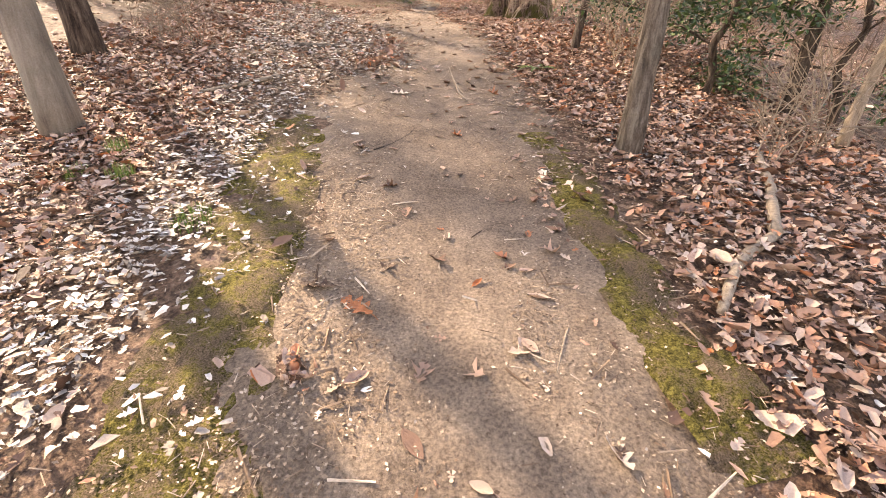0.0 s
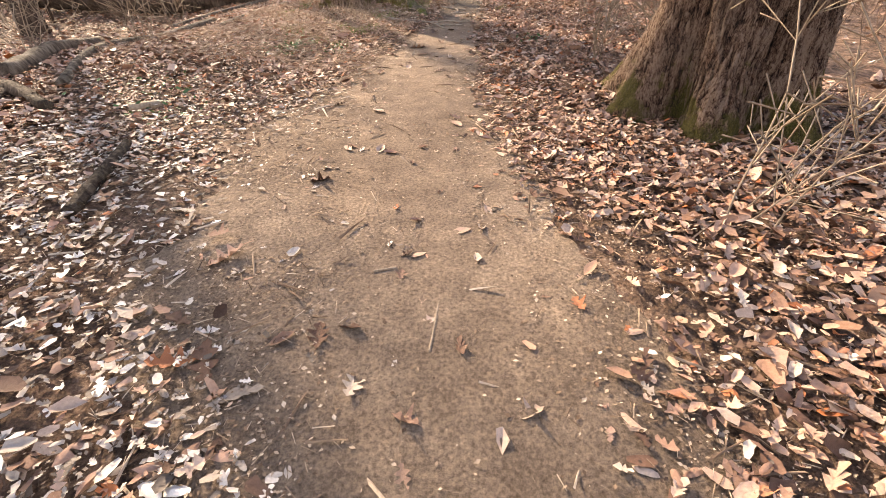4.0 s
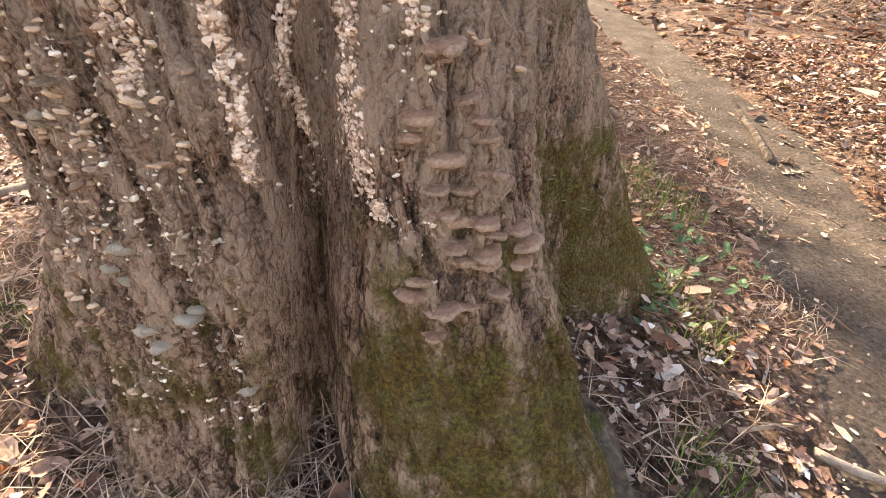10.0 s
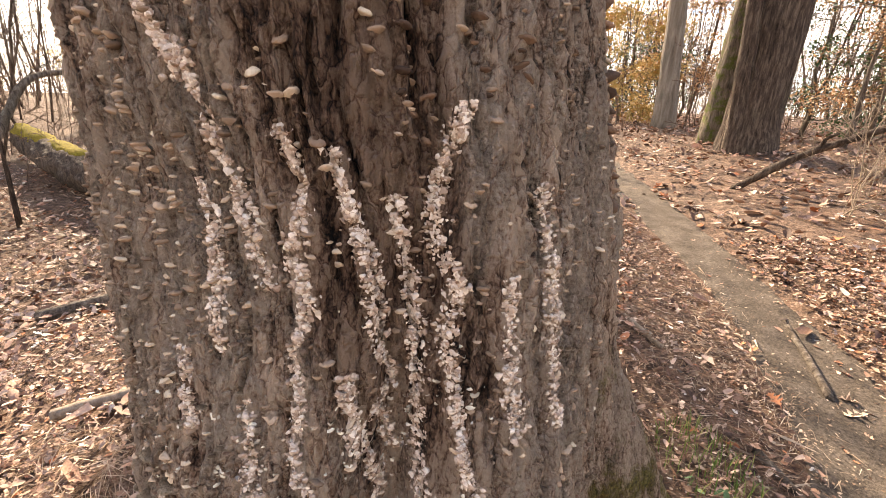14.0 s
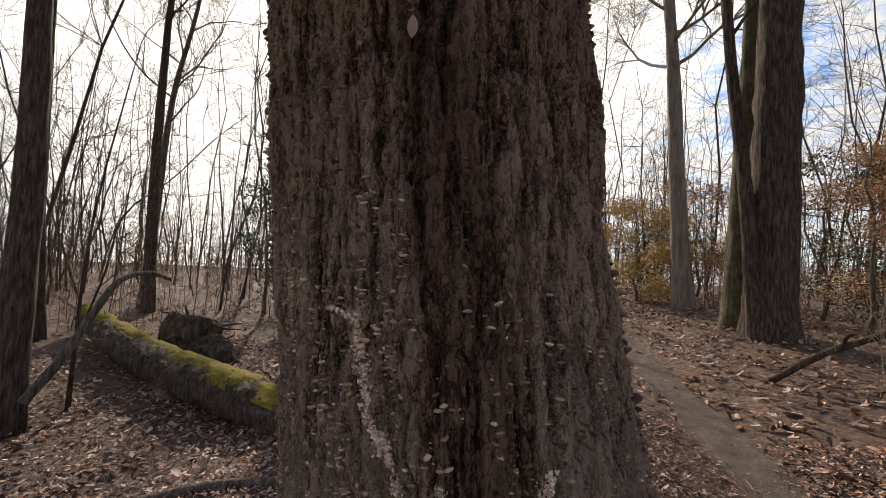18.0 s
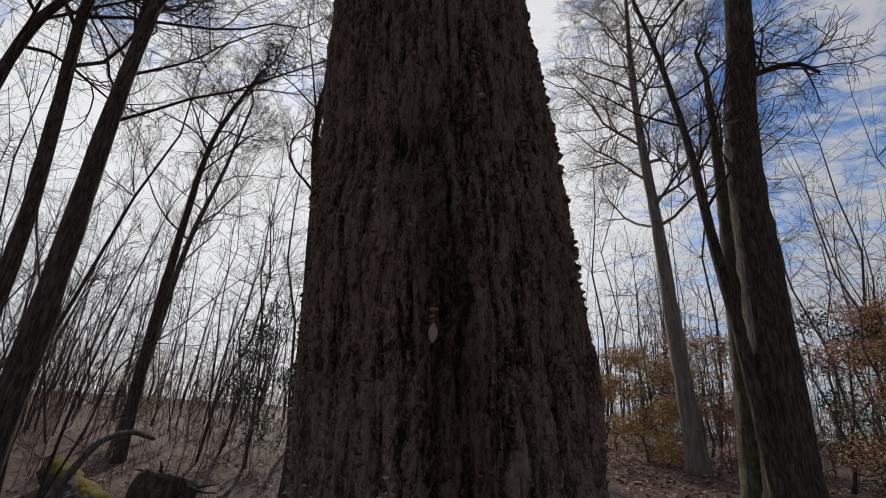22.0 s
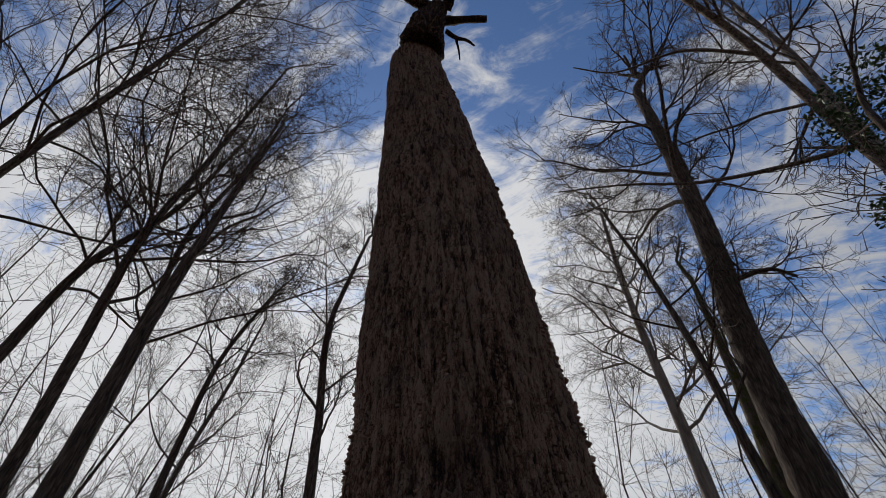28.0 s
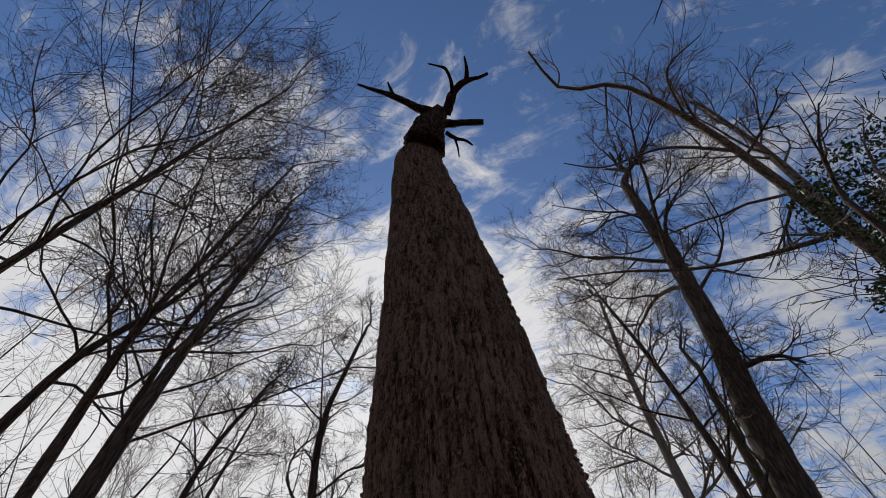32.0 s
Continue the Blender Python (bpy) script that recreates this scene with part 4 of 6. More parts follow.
def build_litter():
    soup, pale = Soup(), Soup()
    for n, box, size in ((84000, (-4.6, 3.8, -.6, 9), (.026, .088)), (46000, (-4.6, 2.8, 8.5, 12.6), (.02, .064)), (56000, (-4.6, 2.8, 12.4, 17.5), (.016, .052)), (26000, (-16, 10, 16, 34), (.07, .14)), (28000, (-12, -4.5, 11, 20), (.05, .1)), (11000, (-14, 10, -3, 14), (.06, .13))):
        p = leaf_places(n, *box, least=.03)
        which = rng.integers(0, len(SHAPES), len(p))
        for k, s in enumerate(SHAPES):
            q = p[which == k]
            m = len(q)
            sz = rng.uniform(*size, m) * np.where(rng.uniform(0, 1, m) < .14, 1.45, 1)
            deep = path_cover(q[:, 0], q[:, 1])
            q = q + np.stack([0 * sz, 0 * sz, .018 + rng.uniform(0, .035, m) * deep], 1)
            a, t, o = rng.uniform(0, 6.28, m), rng.normal(0, .34, m) * (.35 + .65 * deep), rng.normal(0, .34, m) * (.35 + .65 * deep)
            u = q[:, 0] - path_x(q[:, 1])
            y = q[:, 1]
            worn = np.clip((u + np.interp(y, [0, 4, 6, 10], [2.0, 2.2, 2.9, 2.6])) / .5, 0, 1) * (u < -.2) * np.clip((10.5 - y) / 2, 0, 1) * np.clip((y - .5) / .6, 0, 1) * np.interp(y, [3, 5], [.88, .72]) + .06
            i = rng.uniform(0, 1, m) < worn
            scatter(pale, s, q[i], sz[i] * .72, a[i], t[i] * .45, o[i] * .45)
            scatter(soup, s, q[~i], sz[~i], a[~i], t[~i], o[~i])
    thing("bleached_litter", pale.mesh("bleached_litter"), LEAVES_PALE, "flattened grey bleached leaves beside the path", "leaves", kind="stuff")
    me = soup.mesh("leaf_litter")
    thing("leaf_litter", me, LEAVES, "deep litter of dry tan and brown fallen leaves", "leaves", kind="stuff")


def build_crumbs():
    """Leaf crumbs, bark chips and short twigs trodden into the path and its edges."""
    soup = Soup()
    flake = (np.array([[-.5, -.2, 0], [.1, -.34, .05], [.5, .1, 0], [-.1, .3, .08]]), np.array([[0, 1, 2, 3]]))
    needle = (np.array([[-.5, -.03, 0], [.5, -.03, .03], [.5, .03, .0], [-.5, .03, .03], [0, 0, .06]]), np.array([[0, 1, 4], [1, 2, 4], [2, 3, 4], [3, 0, 4]]))
    for shape, n, lo, hi in ((flake, 150000, .005, .024), (needle, 30000, .02, .07), (needle, 2600, .08, .2)):
        y = rng.uniform(-.6, 17, n)
        u = rng.normal(0, .62, n) * 1.25
        u = np.where(u < 0, u * smooth_table(y, LY, LW, .3) / smooth_table(y, PY, PW), u)
        x = path_x(y) + u
        keep = rng.uniform(0, 1, n) < np.clip(.09 + .91 * (abs(u) / .62) ** 1.5, 0, 1) * (.35 + .65 * (grid_noise(np.stack([x, y, 0 * x], 1), 1.9, 63) > -.15))
        x, y = x[keep], y[keep]
        m = len(x)
        q = np.stack([x, y, height(x, y) + .019 + rng.uniform(0, .01, m)], 1)
        scatter(soup, shape, q, rng.uniform(lo, hi, m) * rng.uniform(.6, 1, m), rng.uniform(0, 6.28, m), rng.normal(0, .22, m), rng.normal(0, .22, m))
    thing("leaf_crumbs", soup.mesh("leaf_crumbs", False), CHIPS, "pale leaf crumbs and bark chips strewn on the dirt", "leaf crumbs", kind="stuff")


build_litter()
build_crumbs()


# ---- far woods: stems, trunks and twigs too many to count ----
def template(r, h, rad, limbs, counts):
    """One stand-in stem with its twigs, to be repeated in the distance."""
    soup = Soup()
    lean, bow = r.normal(0, .1, 2), r.normal(0, .05 * h, 2)
    p = np.array([(lean[0] * h * t + bow[0] * t * (1 - t) + r.normal(0, .012 * h), lean[1] * h * t + bow[1] * t * (1 - t) + r.normal(0, .012 * h), -.4 + (h + .4) * t) for t in np.linspace(0, 1, 7)])
    soup.add(*tube(p, np.linspace(rad, rad * .2, 7), 5 if rad > .03 else 3, cap=False))
    for q in range(limbs):
        f = r.uniform(.28, 1)
        k = min(int(f * 6), 5)
        w = np.array([*r.normal(0, 1, 2), r.uniform(.2, 1.4)])
        branch(soup, r, p[k], w / np.linalg.norm(w), r.uniform(.12, .3) * h * (1.25 - .6 * f), .005 + rad * .17, 2, 3, .03, counts)
    return np.concatenate(soup.v), np.concatenate(soup.f)


def spread(soup, r, temps, n, near, far, sector, sizes):
    a = np.radians(r.uniform(*sector, n))
    d = near + (far - near) * r.uniform(0, 1, n) ** .8
    x, y = -1.2 - np.sin(a) * d, 12.6 + np.cos(a) * d
    keep = ~((abs(x - path_x(y)) < 1.5) & (y < 34)) & (np.hypot(x - TREE[0], y - TREE[1]) > 4)
    x, y = x[keep], y[keep]
    z, turn, s = height(x, y), r.uniform(0, 6.28, len(x)), r.uniform(*sizes, len(x))
    which = r.integers(0, len(temps), len(x))
    for k, (v, f) in enumerate(temps):
        i = which == k
        m = turn_matrices(turn[i], 0 * turn[i], 0 * turn[i])
        vv = np.einsum("nij,vj->nvi", m, v) * s[i][:, None, None] + np.stack([x[i], y[i], z[i]], 1)[:, None]
        ff = f[None] + (np.arange(i.sum()) * len(v))[:, None, None]
        soup.add(vv.reshape(-1, 3), ff.reshape(-1, 4))


def build_far_woods():
    r = np.random.default_rng(77)
    near = [template(r, r.uniform(6, 16), r.uniform(.022, .07), 18, (6,)) for _ in range(14)]
    far = [template(r, r.uniform(7, 15), r.uniform(.03, .085), 10, (4,)) for _ in range(10)]
    soup = Soup()
    spread(soup, r, near, 185, 15, 36, (-35, 88), (.8, 1.25))
    spread(soup, r, far, 640, 34, 95, (-35, 88), (.8, 1.25))
    spread(soup, r, far, 80, 22, 70, (88, 325), (.8, 1.25))
    thing("far_woods", soup.mesh("far_woods"), BARK_DARK, "distant bare grey-brown winter woods", "woods", kind="stuff")
    low = [template(r, r.uniform(.9, 2.2), .006, 6, (3,)) for _ in range(9)]
    tall = [template(r, r.uniform(2.2, 5.5), .014, 9, (3,)) for _ in range(9)]
    soup = Soup()
    spread(soup, r, low, 900, 9, 40, (-38, 90), (.6, 1.3))
    spread(soup, r, tall, 1500, 13, 62, (-38, 90), (.6, 1.3))
    spread(soup, r, low, 700, 34, 80, (-38, 90), (1.6, 2.8))
    spread(soup, r, low, 160, 8, 40, (90, 322), (.6, 1.3))
    x, y = r.uniform(2.4, 9, 420), r.uniform(5.5, 19, 420)
    which, turn, size = r.integers(0, len(low), 420), r.uniform(0, 6.28, 420), r.uniform(.45, .95, 420)
    for k, (v, f) in enumerate(low):
        i = which == k
        scatter(soup, (v, f), np.stack([x[i], y[i], height(x[i], y[i])], 1), size[i], turn[i], r.normal(0, .12, i.sum()), r.normal(0, .12, i.sum()))
    thing("understorey_brush", soup.mesh("understorey_brush"), BRUSH, "tangled bare brown brush and saplings", "brush", kind="stuff")


build_far_woods()


# ---- fungi on the big tree ----
def bracket_shape(seed, thick=.34, n=9):
    """A shelf fungus, about one wide: a thick half-disc with a wavy rim, back at y = 0."""
    r = np.random.default_rng(seed)
    t = np.linspace(0, np.pi, n)
    rim = 1 + r.normal(0, .09, n)
    v = [(.0, -.12, .08), (.0, -.12, -thick * .8)]
    for k in range(n):
        c, s = math.cos(t[k]), math.sin(t[k])
        v += [(.3 * c, .34 * s * rim[k] - .08, .10), (.5 * c * rim[k], .62 * s * rim[k] - .08, -.02), (.46 * c * rim[k], .57 * s * rim[k] - .08, -.13)]
    f = []
    for k in range(n - 1):
        a, b = 2 + 3 * k, 5 + 3 * k
        f += [(0, a, b, b), (a, a + 1, b + 1, b), (a + 1, a + 2, b + 2, b + 1), (a + 2, 1, b + 2, b + 2)]
    return np.array(v), np.array(f)


LITTLE = [bracket_shape(s, .45, 5) for s in range(6)]
BRACKETS = [bracket_shape(s, .34 if s % 2 else .5) for s in range(6)]
BRACKET_MESHES = {}


def bracket_mesh(k, mat):
    key = (k, mat.name)
    if key not in BRACKET_MESHES:
        me = Soup().add(*BRACKETS[k]).mesh("bracket")
        me.materials.append(mat)
        BRACKET_MESHES[key] = me
    return BRACKET_MESHES[key]


def surface_pose(th, z, sink=.0):
    p = trunk_surface(th, z)
    e = 1.0
    du = trunk_surface(th + e, z) - trunk_surface(th - e, z)
    dn = np.array([du[1], -du[0], 0])
    dn /= np.linalg.norm(dn)
    p = p + np.array([math.cos(math.radians(th)), math.sin(math.radians(th)), 0]) * float(bark_relief(p[None], np.array([th]))[0])
    return p - dn * sink, math.atan2(dn[1], dn[0]) - math.pi / 2


frng = np.random.default_rng(21)


def put_bracket(th, z, size, mat, label):
    p, yaw = surface_pose(th, z)
    ob = part("bracket_fungus", bracket_mesh(int(frng.integers(0, 6)), mat), None, FUNGUS_TREE, label)
    m = Matrix.Translation(p) @ Euler((frng.normal(.1, .12), frng.normal(0, .12), yaw + frng.normal(0, .2))).to_matrix().to_4x4()
    ob.matrix_basis = m @ Matrix.Diagonal((size, size * frng.uniform(.75, 1.1), size * frng.uniform(.8, 1.15), 1))
    ob.matrix_parent_inverse = FT_INV


PINK_AT = [(-42, 2.65), (-41, 2.63), (-39, 2.58), (-37, 2.55), (-45, 2.56), (-46, 2.53), (-36, 2.52), (-42, 2.5), (-36, 2.47), (-44, 2.46), (-40, 2.45),
           (-43, 2.42), (-38, 2.4), (-41, 2.4), (-42, 2.37), (-36, 2.37), (-38, 2.35), (-41, 2.34), (-38, 2.33), (-31, 2.34), (-32, 2.31), (-47, 2.31),
           (-48, 2.29), (-37, 2.28), (-44, 2.26), (-41, 2.26), (-46, 2.22), (-32, 2.37)]
for th, z in PINK_AT:
    put_bracket(th, 2.66 - (2.66 - z) * .76, frng.uniform(.03, .054), PINK_FUNGUS, "pinkish brown shelf fungus")
PALE_AT = [(-95, 2.57), (-94, 2.56), (-90, 2.37), (-89, 2.42), (-89, 2.3), (-87, 2.28), (-82, 2.32), (-81, 2.33), (-79, 2.26), (-75, 2.19), (-93, 2.71), (-93, 2.68), (-94, 2.66),
           (-88, 2.61), (-100, 2.73), (-106, 2.63), (-77, 2.24), (-91, 2.39)]
for th, z in PALE_AT:
    put_bracket(th + frng.normal(0, .6), z, frng.uniform(.022, .042), LICHEN if z < 2.45 or z == 2.57 else PALE_FUNGUS, "cream shelf fungus")
for _ in range(260):
    z = 2.2 + .75 * frng.uniform(0, 1) ** 1.2
    th = -78 - abs(frng.normal(0, 26)) if frng.uniform() < .8 else frng.uniform(-30, 25)
    put_bracket(th, z, frng.uniform(.007, .017), PALE_FUNGUS if frng.uniform() < .6 else PINK_FUNGUS, "small cream shelf fungus")


def surface_poses(th, z, sink):
    """Places on the bark and the outward directions there, for rows of directions and heights."""
    p = trunk_surface(th, z)
    du = trunk_surface(th + 1, z) - trunk_surface(th - 1, z)
    dn = np.stack([du[:, 1], -du[:, 0], 0 * z], 1)
    dn /= np.linalg.norm(dn, axis=1, keepdims=True)
    t = np.radians(th)
    p = p + np.stack([np.cos(t), np.sin(t), 0 * t], 1) * bark_relief(p, th)[:, None]
    return p - dn * sink, np.arctan2(dn[:, 1], dn[:, 0]) - np.pi / 2


def strew(soup, shapes, r, th, z, lo, hi, sink=.004, tilt=(-.1, .25), swing=.3, squash=(1, .9, 1)):
    """Small shelves at rows of directions and heights."""
    th, z = np.asarray(th, float), np.asarray(z, float)
    p, yaw = surface_poses(th, z, sink)
    n = len(th)
    which, size = r.integers(0, len(shapes), n), r.uniform(lo, hi, n)
    for k, (v, f) in enumerate(shapes):
        i = which == k
        scatter(soup, (v * np.array(squash), f), p[i], size[i], yaw[i] + r.normal(0, swing, i.sum()), r.normal(0, .2, i.sum()), r.normal(*tilt, i.sum()))


def build_small_fungi():
    r = np.random.default_rng(8)
    # cream and tan shelves low down, in loose columns along the ridges
    soup = Soup()
    n = 3000
    z = 2.15 + 1.35 * r.uniform(0, 1, n) ** 1.1
    th = np.where(r.uniform(0, 1, n) < .62, -80 - abs(r.normal(0, 34, n)), r.uniform(-80, 40, n))
    th = np.round(th / 4.2) * 4.2 + r.normal(0, .8, n)
    keep = (grid_noise(np.stack([th * .03, 0 * z, z], 1), 5, 3) > -.1) & ((th < -75) | (z > 2.6))
    strew(soup, LITTLE, r, th[keep], z[keep], .007, .022)
    for _ in range(46):
        base, a = r.uniform(2.6, 3.45), r.uniform(-118, -68) if r.uniform() < .7 else r.uniform(-52, 0)
        zz = np.arange(base, base + r.uniform(.12, .45), r.uniform(.01, .017))
        zz = zz[r.uniform(0, 1, len(zz)) < .75]
        strew(soup, LITTLE, r, a + .9 * np.sin(zz * 11 + a) + r.normal(0, .6, len(zz)), zz, .007, .018, .004, (.0, .2))
    ob = part("small_fungi", soup.mesh("small_fungi"), BROWN_SHELF, FUNGUS_TREE, "countless small weathered cream shelf fungi")
    ob.matrix_parent_inverse = FT_INV
    tagged(ob, kind="stuff")
    # stacked dark shelves in columns up the trunk, thickest on both flanks
    soup = Soup()
    for lo, hi, count, z0, z1, reach, s0, s1 in ((-170, -128, 26, 2.6, 4.6, .9, .02, .045), (6, 46, 64, 2.7, 8.6, 1.0, .022, .056), (-128, 8, 34, 3.0, 4.6, .45, .012, .024), (-128, 8, 30, 4.4, 8.2, .6, .014, .03)):
        for _ in range(count):
            base, a, b = r.uniform(z0, z1), r.uniform(lo, hi), r.uniform(.3, 1) * reach
            zz = np.arange(base, min(base + b, 9.2), r.uniform(.013, .03))
            zz = zz[r.uniform(0, 1, len(zz)) < .8]
            strew(soup, LITTLE, r, a + 1.3 * np.sin(zz * 9 + a) + r.normal(0, .5, len(zz)), zz, s0, s1, .004, (.0, .2))
    ob = part("small_fungi", soup.mesh("small_fungi"), HIGH_SHELF, FUNGUS_TREE, "stacked columns of small dark rusty shelf fungi")
    ob.matrix_parent_inverse = FT_INV
    tagged(ob, kind="stuff")


build_small_fungi()
STREAKS = [[(-69, 3.16), (-67, 3.09), (-70, 3.02), (-68, 2.98), (-71, 2.91), (-70, 2.86), (-72, 2.79), (-71, 2.76), (-68, 2.71), (-67, 2.6), (-68, 2.5)],
           [(-62, 3.14), (-61, 3.09), (-59, 3.03), (-58, 2.96), (-58, 2.91), (-56, 2.86), (-59, 2.82), (-56, 2.75)],
           [(-63, 2.89), (-63, 2.84), (-62, 2.78), (-59, 2.7), (-62, 2.61), (-59, 2.51)],
           [(-54, 3.09), (-52, 2.93), (-52, 2.77), (-52, 2.7), (-52, 2.63), (-53, 2.57), (-52, 2.5), (-50, 2.46)],
           [(-43, 3.19), (-48, 3.08), (-48, 3.04), (-46, 2.98), (-48, 2.92), (-47, 2.85), (-46, 2.79), (-45, 2.73), (-45, 2.66)],
           [(-93, 3.45), (-85, 3.43), (-84, 3.34), (-84, 3.27), (-81, 3.2)], [(-81, 3.24), (-79, 3.16), (-77, 3.09), (-74, 2.98)], [(-84, 3.1), (-82, 3.06), (-83, 2.9)],
           [(-38, 3.0), (-39, 2.9), (-38, 2.8)], [(-30, 3.1), (-31, 2.95), (-30, 2.8)], [(-79, 2.85), (-78, 2.75), (-79, 2.6)], [(-90, 2.9), (-89, 2.8)]]


def build_crusts():
    """Cream crusts that run down the furrows, each a cluster of knobs and small lips."""
    r = np.random.default_rng(12)
    knob = bracket_shape(31, .6, 5)
    soup = Soup()
    for line in STREAKS:
        line = np.array(line, float)
        s = np.r_[0, np.cumsum(np.hypot(np.diff(line[:, 0]) * .0085, np.diff(line[:, 1])))]
        n = int(s[-1] / .0002) + 120
        q = r.uniform(0, s[-1], n)
        th, z = np.interp(q, s, line[:, 0]), np.interp(q, s, line[:, 1])
        wide = .75 + .7 * np.abs(grid_noise(np.stack([q, 0 * q, 0 * q], 1), 14, 33))
        strew(soup, [knob], r, th + r.normal(0, .62, n) * wide, z, .003, .0115, .002, (-.6, .7), .9, (1, .6, 1.6))
    ob = part("fungus_crust", soup.mesh("fungus_crust"), CRUST, FUNGUS_TREE, "cream fungus crusts running down the furrows")
    ob.matrix_parent_inverse = FT_INV
    tagged(ob, kind="stuff")


build_crusts()


def build_patches():
    """Flat whitish crust patches between the ridges of the lower trunk."""
    r = np.random.default_rng(44)
    knob = bracket_shape(35, .6, 5)
    soup = Soup()
    for _ in range(150):
        th = -74 - abs(r.normal(0, 24)) if r.uniform() < .75 else r.uniform(-66, -44)
        z = r.uniform(2.12, 2.85) if th < -70 else r.uniform(2.45, 2.9)
        n = int(r.uniform(10, 34))
        tall = r.uniform(.012, .04)
        strew(soup, [knob], r, th + r.normal(0, r.uniform(.7, 1.7), n), z + r.normal(0, tall, n), .005, .014, .004, (-.9, .5), .7, (1, .6, 1.2))
    ob = part("crust_patch", soup.mesh("crust_patch"), WHITE_CRUST, FUNGUS_TREE, "whitish crust patches low on the trunk")
    ob.matrix_parent_inverse = FT_INV
    tagged(ob, kind="stuff")


build_patches()


# ---- the other great tree beside the path ----
def build_buttressed_tree():
    cx, cy, z0 = 1.54, 9.5, 1.25
    root = thing("old_tree", None, None, "thick old tree with dark furrowed bark and mossy root flares", "tree")
    root.location = (cx, cy, z0)
    inv = Matrix.Translation((-cx, -cy, -z0))
    zs = np.r_[np.arange(z0 - .1, 3.0, .014), np.arange(3.0, 12, .15)]
    th = np.r_[np.arange(-180, -20, .62), np.arange(-20, 90, 4), np.arange(90, 180, .8)]
    gz, gt = (g.ravel() for g in np.meshgrid(zs, th, indexing="ij"))
    up = np.maximum(gz - 1.4, 0)
    r = np.interp(gz, [1.2, 2.4, 5, 12], [.50, .44, .4, .26])
    for a, w, deep in ((-148, 12, .16), (168, 9, .14), (-88, 12, .12)):
        d = (gt - a + 180) % 360 - 180
        r = r - deep * np.exp(-(d / w) ** 2) * np.exp(-(up / .6) ** 2)
    for a, w, reach, fade in ((-172, 15, .34, .4), (135, 16, .5, .4), (-115, 17, .18, .35), (-60, 18, .22, .35), (20, 20, .3, .4), (75, 18, .3, .4)):
        d = (gt - a + 180) % 360 - 180
        r = r + reach * np.exp(-(d / w) ** 2) * np.exp(-(up / fade) ** 1.3)
    t = np.radians(gt)
    p = np.stack([cx + r * np.cos(t) + .03 * (gz - z0), cy + r * np.sin(t), gz], 1)
    rel = bark_relief(p, gt)
    p[:, 0] += np.cos(t) * rel
    p[:, 1] += np.sin(t) * rel
    n = len(th)
    i, j = np.arange(len(zs) - 1)[:, None] * n, np.arange(n)
    f = np.stack([i + j, i + (j + 1) % n, i + n + (j + 1) % n, i + n + j], -1).reshape(-1, 4)
    me = mesh_of("trunk", p, f)
    # same relief height, so this trunk's furrows carry painted shade too
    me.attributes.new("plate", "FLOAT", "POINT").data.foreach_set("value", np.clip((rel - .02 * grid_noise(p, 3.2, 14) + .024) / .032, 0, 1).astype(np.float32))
    part("trunk", me, OLD_BARK, root, "dark furrowed trunk, mossy at the foot").matrix_parent_inverse = inv
    soup, r2 = Soup(), np.random.default_rng(3)
    for q in range(9):
        w = np.array([math.cos(q * 2.4), math.sin(q * 2.4), r2.uniform(.3, 1)])
        branch(soup, r2, (cx + .3, cy, 8 + q * .45), w / np.linalg.norm(w), r2.uniform(3, 5), .1, 0, 6, .03, (5, 4))
    part("crown", soup.mesh("crown"), BARK_DARK, root, "bare branches").matrix_parent_inverse = inv


def m_old_bark(k):
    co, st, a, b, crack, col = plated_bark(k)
    col = k.mix(1.0, col, (.44, .43, .44), "MULTIPLY")
    sep = k.add("ShaderNodeSeparateXYZ", Vector=co)
    m = k.math("ADD", k.noise(co, 5, 5, .7), k.span(sep.outputs["Z"], 2.3, 1.45, -.3, .14))
    m = k.math("ADD", m, k.math("MULTIPLY", k.math("SUBTRACT", k.noise(st, 30, 5, .7), .5), .4))
    green = k.ramp(k.noise(co, 150, 4, .7), [(.35, (.03, .03, .008)), (.65, (.17, .145, .035))])
    return k.mix(k.math("MULTIPLY", k.span(m, .52, .66), .85), col, green), k.math("ADD", k.math("ADD", a, k.math("MULTIPLY", b, .7)), k.math("MULTIPLY", crack, .3)), .03


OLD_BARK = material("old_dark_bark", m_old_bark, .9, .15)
build_buttressed_tree()


# ---- fallen wood ----
def fallen(name, pts, r0, r1, mat, label, category, n=26, sides=9, wobble=.16, seed=0, ground=True, sink=.35, forks=()):
    pts = np.array(pts, float)
    if ground:
        pts[:, 2] = height(pts[:, 0], pts[:, 1]) + max(r0, r1) * (1 - sink) + .015
    p = curve_points(pts, n) if len(pts) > 2 else pts[0] + (pts[1] - pts[0]) * np.linspace(0, 1, n)[:, None]
    ln = np.linalg.norm(p[-1] - p[0])
    p = p + .022 * ln * np.stack([grid_noise(p, 2.5 / ln, 80 + seed), grid_noise(p, 2.5 / ln, 90 + seed), .25 * grid_noise(p, 3 / ln, 95 + seed)], 1) * np.linspace(0, 1, n)[:, None]
    soup = Soup().add(*tube(p, np.linspace(r0, r1, n), sides, wobble, seed))
    for k, q in enumerate(forks):
        q = curve_points(np.array(q, float), 12)
        soup.add(*tube(q, np.linspace(r1 * .9, r1 * .4, 12), 7, .12, seed + 3 + k))
    return thing(name, soup.mesh(name), mat, label, category)


